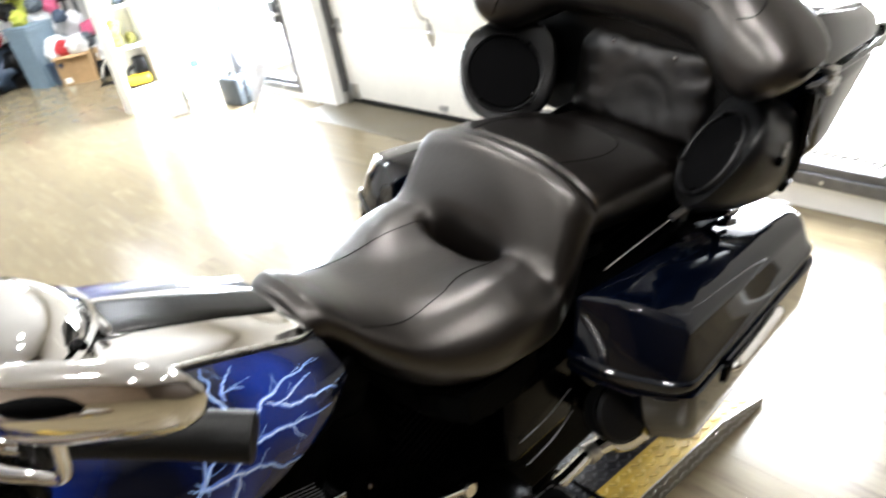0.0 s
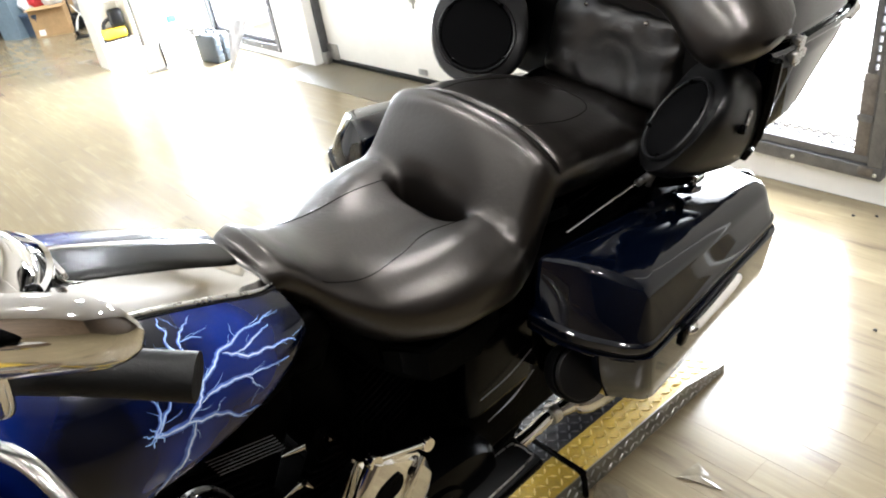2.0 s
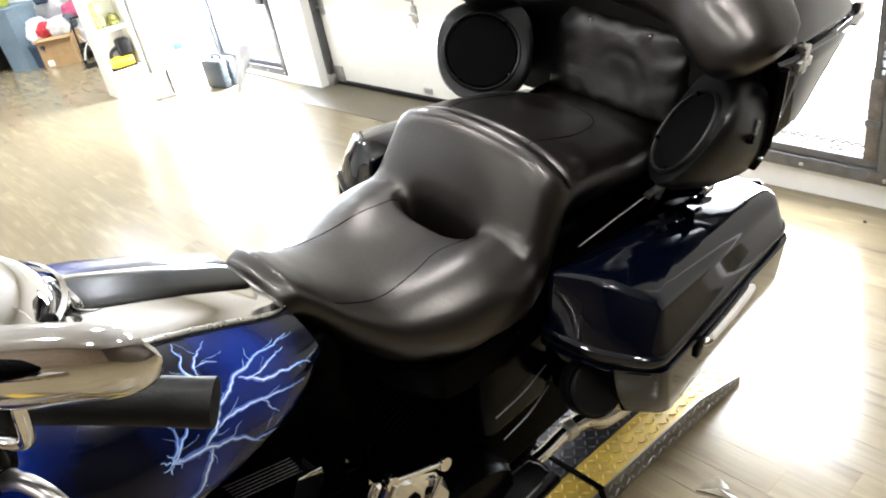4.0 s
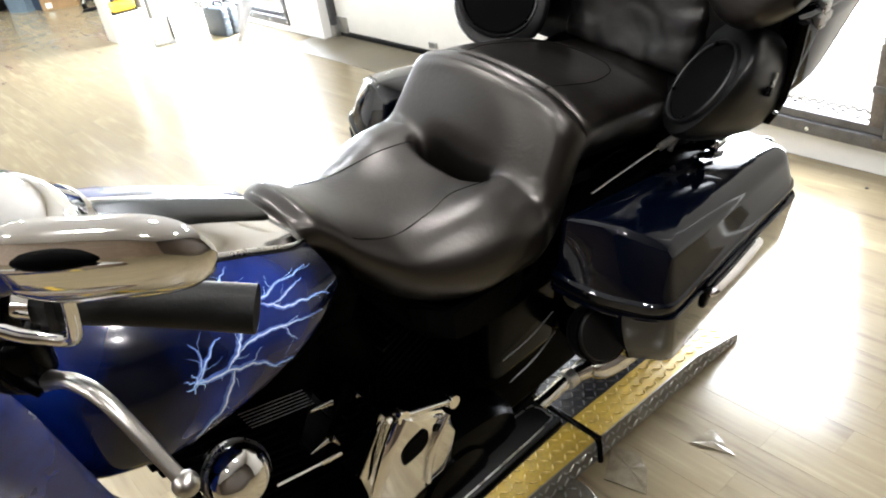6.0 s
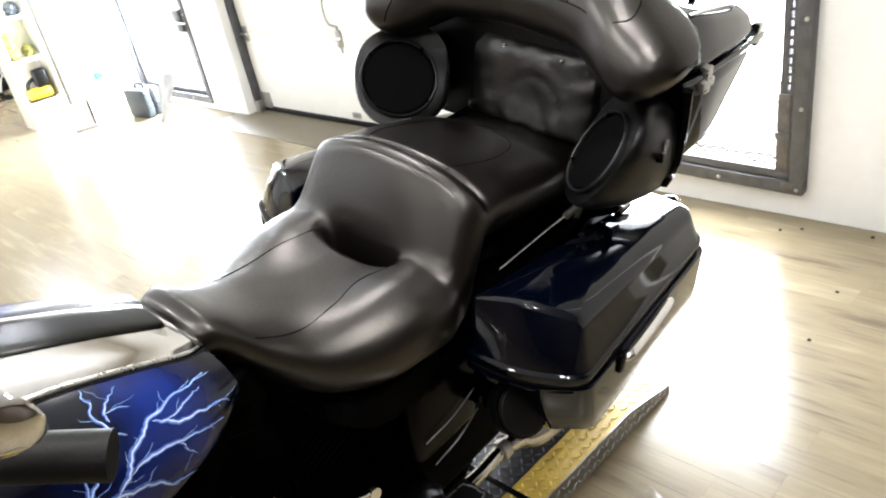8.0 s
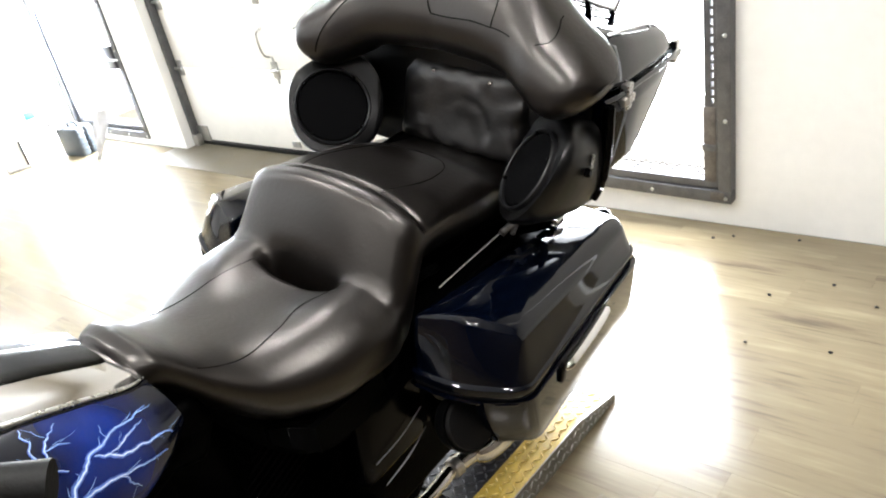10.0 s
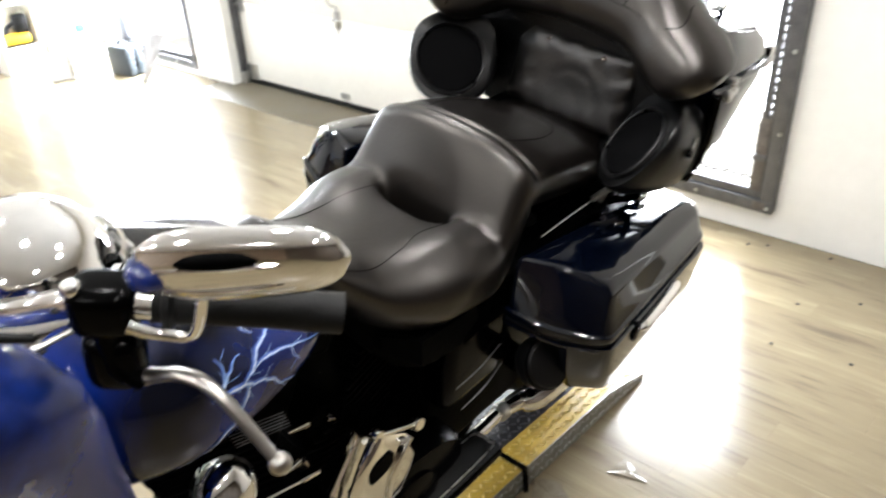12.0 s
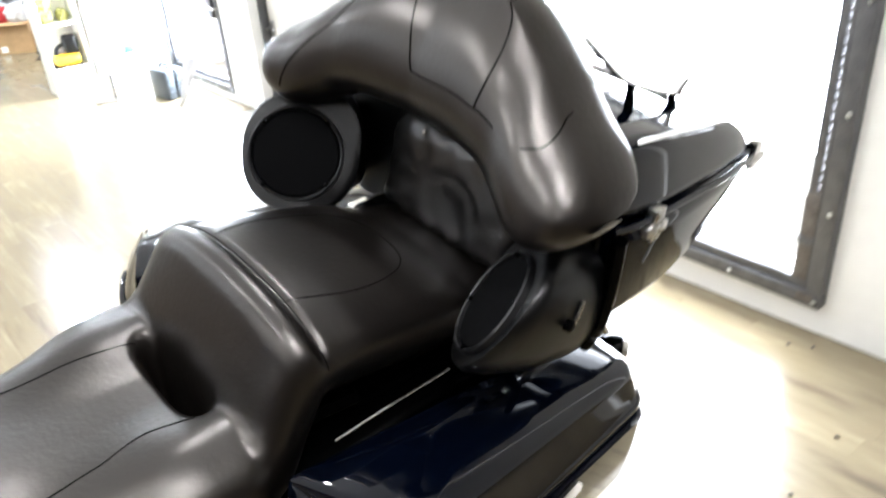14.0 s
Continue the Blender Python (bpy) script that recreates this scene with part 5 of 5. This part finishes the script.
for s in (-1, 1):
    fb = part("footboard", box((s * 0.228 - 0.046, -0.36, 0.395), (s * 0.228 + 0.046, -0.045, 0.418), 0.010, 3), BLACK_GLOSS, bike, "long black rider footboard")
    part("footboard_pad", box((s * 0.228 - 0.040, -0.35, 0.419), (s * 0.228 + 0.040, -0.052, 0.424), 0.004), RUBBER, fb)
    part("pad_border", tube([(s * 0.228 - 0.030, -0.35, 0.4265), (s * 0.228 - 0.030, -0.10, 0.4265), (s * 0.228 - 0.018, -0.066, 0.4265), (s * 0.228 + 0.012, -0.062, 0.4265), (s * 0.228 + 0.028, -0.088, 0.4265), (s * 0.228 + 0.030, -0.35, 0.4265)], 0.0021, 6, n=4), STEEL, fb)
    part("footboard_arm", tube([(s * 0.12, -0.25, 0.38), (s * 0.2, -0.25, 0.39)], 0.014), BLACK_GLOSS, fb)
    part("muffler", tube([(s * 0.125, -0.10, 0.25), (s * 0.127, 0.087, 0.25), (s * 0.125, 0.16, 0.25), (s * 0.135, 0.24, 0.25), (s * 0.165, 0.32, 0.26), (s * 0.18, 0.75, 0.30)], [0.016, 0.017, 0.018, 0.026, 0.042, 0.042], 28), CHROME, bike, "chrome muffler")
    part("exhaust_clamp", tube([(s * 0.125, 0.165, 0.25), (s * 0.127, 0.19, 0.25)], [0.026, 0.026], 20, n=0), STEEL, bike)
    part("shock", tube([(s * 0.115, 0.17, 0.66), (s * 0.11, 0.27, 0.40)], 0.028, 20, n=0), BLACK_GLOSS, bike)
    part("passenger_peg", tube([(s * 0.20, 0.02, 0.60), (s * 0.26, 0.0, 0.63), (s * 0.30, 0.0, 0.65)], [0.012, 0.020, 0.018], 18), BLACK_GLOSS, bike, "black passenger peg")
    can = part("air_duct", lathe([(0.02, -0.03), (0.05, -0.028), (0.056, -0.015), (0.056, 0.015), (0.05, 0.024), (0.01, 0.028)], 28, facing((s * 0.315, -0.04, 0.715), (s * 0.75, -0.2, 0.5))), PLASTIC, bike, "round black canister ahead of the bag")
    part("duct_rim", lathe([(0.056, 0.012), (0.058, 0.015), (0.056, 0.019)], 28, facing((s * 0.315, -0.04, 0.715), (s * 0.75, -0.2, 0.5)), cap=False), BLACK_GLOSS, can)
    part("duct_arm", tube([(s * 0.2, 0.0, 0.66), (s * 0.29, -0.03, 0.70)], 0.018), BLACK_GLOSS, can)
# Added black filler boxes: they keep the see-through gaps under the seat dark.
part("frame_gap_filler", box((-0.14, -0.20, 0.33), (0.14, 0.24, 0.80), 0.03, 3), ENGINE, bike, "added black filler keeping the gap inside the frame dark")
for s in (-1, 1):
    part("bag_gap_filler", box((s * 0.165 - 0.045, -0.02, 0.62), (s * 0.165 + 0.045, 0.46, 0.885), 0.015, 2), BLACK_GLOSS, bike, "added black filler keeping the gap between seat and bag dark")
part("pillion_gap_filler", box((-0.13, 0.0, 0.70), (0.13, 0.46, 0.90), 0.015, 2), BLACK_GLOSS, bike, "added black filler keeping the gap under the pillion seat dark")
part("swingarm", tube([(0.10, 0.1, 0.36), (0.10, 0.62, 0.34)], 0.025, n=0), BLACK_GLOSS, bike)


def wheel(v, r, w):
    hub = part("wheel", lathe([(0.05, -0.06), (0.06, -0.03), (0.06, 0.03), (0.05, 0.06)], 24, facing((0, v, r), (1, 0, 0))), ALU, bike, "cast spoked wheel")
    part("tyre", lathe([(r * 0.66, -w * 0.42), (r * 0.82, -w * 0.5), (r * 0.95, -w * 0.4), (r, -w * 0.12), (r, w * 0.12), (r * 0.95, w * 0.4), (r * 0.82, w * 0.5), (r * 0.66, w * 0.42)], 48, facing((0, v, r), (1, 0, 0)), cap=False), RUBBER, hub, "black tyre")
    part("rim", lathe([(r * 0.67, -w * 0.42), (r * 0.62, -w * 0.3), (r * 0.60, 0), (r * 0.62, w * 0.3), (r * 0.67, w * 0.42)], 48, facing((0, v, r), (1, 0, 0)), cap=False), ALU, hub)
    for k in range(9):
        a = 2 * math.pi * k / 9
        d = Vector((0, math.cos(a), math.sin(a)))
        part("spoke", tube([Vector((0, v, r)) + d * 0.05, Vector((0, v, r)) + d * r * 0.61], 0.011, 8, n=0), ALU, hub)


wheel(0.62, 0.31, 0.15)
wheel(-1.42, 0.31, 0.13)
part("rear_fender", loft([[Vector((0.10 * math.sin(t), 0.62 + (0.36 + 0.02 * math.cos(t)) * math.cos(b), 0.33 + (0.36 + 0.03 * math.cos(t)) * math.sin(b))) for t in np.linspace(-1.5, 1.5, 13)] for b in np.linspace(-0.25, 2.7, 24)], closed=False), BLUE_DARK, bike, "dark blue rear fender", sharp=60)
part("front_fender", loft([[Vector((0.085 * math.sin(t), -1.42 + (0.34 + 0.03 * math.cos(t)) * math.cos(b), 0.31 + (0.34 + 0.03 * math.cos(t)) * math.sin(b))) for t in np.linspace(-1.5, 1.5, 13)] for b in np.linspace(-0.2, 2.9, 22)], closed=False), BLUE, bike, "blue front fender", sharp=60)
# side stand
part("side_stand", tube([(0.06, -0.28, 0.22), (0.10, -0.22, 0.13), (0.13, -0.18, 0.02)], [0.014, 0.012, 0.012], 14), BLACK_GLOSS, bike, "black side stand, down")
part("exhaust_guard", tube([(0.225, -0.175, 0.61), (0.23, -0.11, 0.632), (0.228, -0.05, 0.66)], [0.001, 0.0022, 0.001], flat=0.7), GREY_STEEL, bike)


# ---------------------------------------------------------------- loose things along the wall
def lumpy(c, r, seed, amount=0.22):
    bm = bmesh.new()
    vs = bmesh.ops.create_icosphere(bm, subdivisions=4, radius=1)["verts"]
    for v in vs:
        k = 1 + amount * noise.noise(v.co * 2.3 + Vector((seed * 3.1, seed, 0))) + 0.5 * amount * noise.noise(v.co * 4.3 + Vector((seed, 0, 2)))
        v.co = Vector((c[0] + v.co.x * r[0] * k, c[1] + v.co.y * r[1] * k, max(0.0, c[2] + v.co.z * r[2] * k)))
    return bm


def room_thing(name, x, y, z, rz, label, category, group=""):
    return thing(name, ROOM @ pose(x, y, z, 0, 0, rz), label, category, group)


# shelves at the end of the partition, open towards the garage
shelf = room_thing("shelf_unit", -5.99, -0.765, 0, 90, "white open shelf unit holding tools and cloths", "shelf")
for x in (-0.165, 0.14):
    part("side_panel", box((x, 0.0, 0), (x + 0.022, 0.26, 1.9), 0.003), DOOR_WHITE, shelf)
part("back_panel", box((-0.143, 0.24, 0), (0.14, 0.26, 1.9), 0.002), DOOR_WHITE, shelf)
part("plinth", box((-0.143, 0.01, 0), (0.14, 0.03, 0.20), 0.002), DOOR_WHITE, shelf)
for z in (0.20, 0.56, 0.90, 1.24, 1.58, 1.88):
    part("shelf_board", box((-0.143, 0.004, z), (0.14, 0.24, z + 0.022), 0.003), DOOR_WHITE, shelf)
tool = room_thing("power_tool", -6.11, -0.755, 0.222, 80, "yellow and black power tool on the bottom shelf", "power tool")
part("tool_body", box((-0.11, -0.08, 0.01), (0.10, 0.08, 0.10), 0.035, 4), YELLOW_TOOL, tool)
part("tool_base", box((-0.12, -0.085, 0.0), (0.11, 0.085, 0.014), 0.004), PLASTIC, tool)
part("tool_top", box((-0.01, -0.05, 0.09), (0.11, 0.06, 0.25), 0.03, 4), PLASTIC, tool, "black upper housing")
part("tool_handle", tube([(-0.08, 0, 0.09), (-0.06, 0, 0.15), (0.02, 0, 0.19)], 0.016), PLASTIC, tool)
for k, (y, z, r, mt, nm) in enumerate(((-0.84, 0.582, 0.07, OLIVE, "olive"), (-0.70, 0.582, 0.055, OLIVE, "olive"), (-0.82, 0.70, 0.06, LIME, "lime green"), (-0.70, 0.922, 0.06, CASE_GREY, "dark grey"), (-0.84, 0.922, 0.06, WHITE_BAG, "white"))):
    bg = part("rolled_cloth", lumpy((0, 0, r * 0.8), (r, r * 0.9, r), k, 0.3), mt, sharp=120)
    bg.matrix_world = ROOM @ pose(-6.12, y, z)
    tagged(bg, nm + " cloth rolled up on the shelf", "cloth")

# stand, case, foil sheet beside the wall
jug = room_thing("white_frame_stand", -5.50, -0.70, 0, 72, "small white framed stand with a black edge by the partition", "stand")
part("panel", box((-0.085, -0.012, 0.0), (0.065, 0.012, 0.22), 0.004), DOOR_WHITE, jug)
part("edge", box((0.065, -0.03, 0.02), (0.08, 0.04, 0.225), 0.004), PLASTIC, jug, "black side edge")
part("side_strut", box((-0.095, -0.02, 0.0), (-0.085, 0.03, 0.21), 0.002), STEEL, jug)
part("foot", box((-0.09, -0.05, 0.0), (0.085, 0.05, 0.012), 0.003), STEEL, jug)
case = room_thing("tool_case", -5.20, -0.29, 0, 8, "slate grey ribbed plastic tool case standing by the wall", "tool case")
for y0, y1 in ((-0.078, -0.006), (0.006, 0.078)):
    shell = part("shell", box((-0.14, y0, 0.0), (0.13, y1, 0.235), 0.018, 3), CASE_GREY, case)
    for z in (0.06, 0.105, 0.15, 0.195):
        part("rib", box((-0.145, y0 + 0.008, z - 0.008), (0.135, y1 - 0.004, z + 0.008), 0.004), CASE_GREY, shell)
part("case_seam", box((-0.135, -0.006, 0.01), (0.125, 0.006, 0.225), 0.002), PLASTIC, case)
part("case_handle", tube([(-0.06, 0, 0.23), (-0.05, 0, 0.262), (0.05, 0, 0.262), (0.06, 0, 0.23)], 0.010), PLASTIC, case)
for x in (-0.09, 0.09):
    part("clasp", box((x - 0.015, -0.012, 0.205), (x + 0.015, 0.012, 0.243), 0.004), STEEL, case)
bg = part("plastic_bag", lumpy((0, 0, 0.04), (0.07, 0.06, 0.05), 5, 0.5), WHITE_BAG, sharp=120)
bg.matrix_world = ROOM @ pose(-5.30, -0.38, 0.236)
tagged(bg, "white plastic bag lying on the tool case", "bag")
bm = bmesh.new()
rows = []
for i in range(9):
    f = i / 8
    rows.append([Vector((-0.16 + 0.32 * g * (0.15 + 0.85 * f) + 0.02 * noise.noise((f * 3, g * 3, 0)), 0.10 * f + 0.03 * noise.noise((f * 4, g * 4, 2)), 0.004 + 0.36 * f + 0.03 * g * f)) for g in np.linspace(0, 1, 9)])
loft(rows, bm, closed=False)
loft([[p + Vector((0, 0.004, 0)) for p in r] for r in rows], bm, closed=False)
foil = part("foil_sheet", bm, FOIL)
foil.matrix_world = ROOM @ pose(-4.68, -0.36, 0)
tagged(foil, "crumpled silver sheet leaning by the wall", "sheet")
rod = part("pole", tube([(0, 0, 0), (0.02, 0.14, 1.55)], 0.012, n=0), BLUE_POLE)
rod.matrix_world = ROOM @ pose(-5.62, -0.16, 0)
tagged(rod, "pale blue pole leaning on the wall", "pole")
tape = part("tape_square", box((-5.949, -0.335, 0.25), (-5.944, -0.245, 0.315), 0.001), BLUE_TAPE)
tape.matrix_world = ROOM
tagged(tape, "bright blue tape square on the partition", "tape")

# storage area clutter
def bin_box(name, x, y, rz, w, d, h, mt, label):
    t = room_thing(name, x, y, 0, rz, label, "bin")
    r = [[(-w * f, -d * f, z), (w * f, -d * f, z), (w * f, d * f, z), (-w * f, d * f, z)] for f, z in ((0.43, 0), (0.5, h * 0.94), (0.53, h * 0.94), (0.53, h))]
    part("tub", loft(r), mt, t, sharp=20)
    part("lid", box((-w * 0.54, -d * 0.54, h), (w * 0.54, d * 0.54, h + 0.03), 0.01), mt, t)
    return t


bin_box("storage_bin", -8.80, -0.90, 25, 0.34, 0.36, 0.66, BIN_BLUE, "tall blue-grey plastic bin with a lid")
bin_box("storage_tub", -8.62, -0.72, 20, 0.36, 0.34, 0.22, NAVY, "low navy blue plastic tub")
crate = room_thing("cardboard_box", -8.42, -0.62, 0, 50, "open brown cardboard box with red cloth inside", "cardboard box")
part("carton", box((-0.20, -0.14, 0.0), (0.20, 0.14, 0.31), 0.004), CARD, crate)
part("flap", box((-0.20, -0.22, 0.30), (0.20, -0.14, 0.306), 0.002), CARD, crate)
part("label_patch", box((-0.15, -0.144, 0.02), (-0.08, -0.141, 0.08), 0), DOOR_WHITE, crate)
for k, (x, y, z, r, mt, nm) in enumerate(((-8.50, -0.70, 0.31, 0.09, RED, "red"), (-8.38, -0.58, 0.31, 0.11, WHITE_BAG, "white plastic"), (-8.62, -0.72, 0.25, 0.15, WHITE_BAG, "white plastic"), (-8.82, -0.95, 0.69, 0.09, LIME, "lime"),
                                           (-8.85, -0.35, 0.0, 0.26, WHITE_BAG, "white plastic"), (-9.0, -0.45, 0.36, 0.2, WHITE_BAG, "white plastic"), (-9.1, -0.55, 0.66, 0.13, PINK, "pink"), (-9.4, -1.3, 0.0, 0.3, NAVY, "dark"), (-9.25, -0.8, 0.7, 0.15, LIME, "lime"), (-9.2, -1.6, 0.0, 0.28, PLASTIC, "black"),
                                           (-9.3, -0.95, 0.0, 0.3, PLASTIC, "black"), (-9.15, -1.25, 0.5, 0.12, RED, "red"), (-9.05, -0.7, 0.55, 0.14, WHITE_BAG, "white plastic"), (-8.7, -0.3, 0.4, 0.10, PINK, "pink"), (-9.0, -1.0, 0.75, 0.11, PLASTIC, "black"), (-8.95, -0.72, 0.78, 0.09, CASE_GREY, "grey"), (-9.1, -0.9, 0.95, 0.10, OLIVE, "olive"), (-8.75, -0.55, 0.62, 0.08, NAVY, "navy blue"), (-8.55, -0.42, 0.32, 0.09, CASE_GREY, "grey"), (-8.3, -0.42, 0.0, 0.10, PLASTIC, "black"))):
    bg = part("bag", lumpy((0, 0, r * 0.75), (r, r, r), k + 10, 0.3), mt, sharp=120)
    bg.matrix_world = ROOM @ pose(x, y, z)
    tagged(bg, nm + " bag heaped in the storage area", "bag", "heaped bags")
cart = thing("hand_truck", ROOM @ pose(-7.83, -0.50, 0, 0, 0, 62) @ Matrix.Scale(0.66, 4), "folded black hand truck with white straps", "hand truck")
for x in (-0.15, 0.15):
    part("rail", tube([(x, 0, 0.02), (x, 0.06, 0.6), (x, 0.10, 0.75)], 0.014), PLASTIC, cart)
    w = part("wheel", lathe([(0.03, -0.02), (0.08, -0.02), (0.08, 0.02), (0.03, 0.02)], 20, facing((x, 0.04, 0.08), (1, 0, 0))), RUBBER, cart)
part("toe_plate", box((-0.17, -0.22, 0.0), (0.17, 0.02, 0.012), 0.003), PLASTIC, cart)
part("cross_bar", tube([(-0.15, 0.1, 0.75), (0.15, 0.1, 0.75)], 0.014, n=0), PLASTIC, cart)
part("cross_bar", tube([(-0.15, 0.03, 0.35), (0.15, 0.03, 0.35)], 0.014, n=0), PLASTIC, cart)
part("strap", tube([(-0.14, -0.03, 0.1), (-0.05, -0.05, 0.3), (0.1, -0.02, 0.45), (0.12, 0.03, 0.6)], 0.02, flat=0.3), DOOR_WHITE, cart)
part("strap", tube([(0.12, -0.03, 0.12), (0.02, -0.05, 0.3), (-0.1, 0.0, 0.5)], 0.02, flat=0.3), DOOR_WHITE, cart)
rackr = room_thing("storage_rack", -9.9, -1.2, 0, 90, "dark steel storage rack with boxes", "rack")
for x in (-1.1, 1.1):
    for y in (-0.25, 0.25):
        part("upright", box((x - 0.02, y - 0.02, 0), (x + 0.02, y + 0.02, 2.0), 0.002), GREY_STEEL, rackr)
for z in (0.12, 0.75, 1.4, 1.95):
    part("shelf_board", box((-1.12, -0.27, z), (1.12, 0.27, z + 0.03), 0.002), PLASTIC, rackr)
for k in range(9):
    mt = (CARD, NAVY, CASE_GREY, RED, PLASTIC, BIN_BLUE, CARD, OLIVE, NAVY)[k]
    w, h = 0.2 + 0.1 * rng.random(), 0.25 + 0.2 * rng.random()
    bx = part("carton", box((-w / 2, -0.18, 0), (w / 2, 0.18, h), 0.008), mt)
    bx.matrix_world = ROOM @ pose(-9.9, -1.2, (0.15, 0.78, 1.43)[k % 3], 0, 0, 90) @ pose(-0.85 + (k // 3) * 0.75 + 0.1 * rng.random(), -0.03, 0, 0, 0, rng.uniform(-8, 8))
    tagged(bx, "assorted storage carton on the rack", "carton", "rack cartons")

# small things on the floor
def film(points, label):
    bm = bmesh.new()
    mid = sum((Vector((*p, 0)) for p in points), Vector()) / len(points)
    low, top = [], []
    n = len(points)
    for i in range(n):
        a, c = Vector((*points[i], 0)), Vector((*points[(i + 1) % n], 0))
        for k in range(6):
            p = a.lerp(c, k / 6)
            p += (p - mid) * 0.05 * noise.noise(p * 30)
            low.append(p + Vector((0, 0, 0.001)))
            top.append(mid + (p - mid) * 0.985 + Vector((0, 0, 0.0025 + 0.006 * abs(noise.noise(p * 14)))))
    inner = [mid + (p - mid) * 0.5 + Vector((0, 0, 0.002 + 0.005 * abs(noise.noise(p * 22)))) for p in top]
    for p in inner:
        p.z = min(p.z, 0.009)
    scrap = part("film_scrap", loft([low, top, inner], bm), FILM, sharp=15)
    scrap.matrix_world = ROOM
    tagged(scrap, label, "film scrap", "floor scraps")


film([(0.23, -1.68), (0.245, -1.60), (0.34, -1.645)], "crumpled clear plastic film scrap on the planks")
film([(0.08, -1.83), (0.15, -1.80), (0.20, -1.83), (0.25, -1.90), (0.14, -1.93)], "torn dusty plastic film beside the lift")
for k, (x, y) in enumerate(((0.602, -0.74), (0.323, -0.479), (0.347, -0.786), (0.506, -0.343), (0.665, -0.434), (0.734, -0.497), (0.30, -0.06), (-0.02, -0.14), (0.05, -0.10))):
    cr = part("crumb", lumpy((0, 0, 0.003), (0.006, 0.005, 0.004), k, 0.5), PLASTIC)
    cr.matrix_world = ROOM @ pose(x, y, 0.003)
    tagged(cr, "dark crumb of dirt on the planks", "crumb", "crumbs of dirt")

# ---------------------------------------------------------------- floor planks, laid along the wall
def plank_mesh(length, width):
    bm = box((0, 0, -0.012), (length - 0.0003, width - 0.0003, 0.0), 0)
    top = [e for e in bm.edges if all(v.co.z > -0.001 for v in e.verts)]
    bmesh.ops.bevel(bm, geom=top, offset=0.00015, segments=1, affect="EDGES")
    me = bpy.data.meshes.new("plank")
    bm.to_mesh(me)
    bm.free()
    me.materials.append(PLANK)
    return me


PW, PL = 0.105, 0.92
whole = plank_mesh(PL, PW)
far = bmesh.new()
prng = random.Random(3)
count = 0
for r in range(72):
    y = -0.005 - (r + 1) * PW
    x = -11.0 - prng.random() * PL
    while x < 3.4:
        near = -3.1 < x < 1.1 and y > -4.2
        if near and count < 300:
            ob = new("plank", whole)
            ob.parent = floor
            ob.location = (x, y, 0.0)
            count += 1
        else:
            vsq = [far.verts.new(p) for p in ((x, y, 0), (min(x + PL - 0.0008, 3.4), y, 0), (min(x + PL - 0.0008, 3.4), y + PW - 0.0008, 0), (x, y + PW - 0.0008, 0))]
            far.faces.new(vsq)
        x += PL
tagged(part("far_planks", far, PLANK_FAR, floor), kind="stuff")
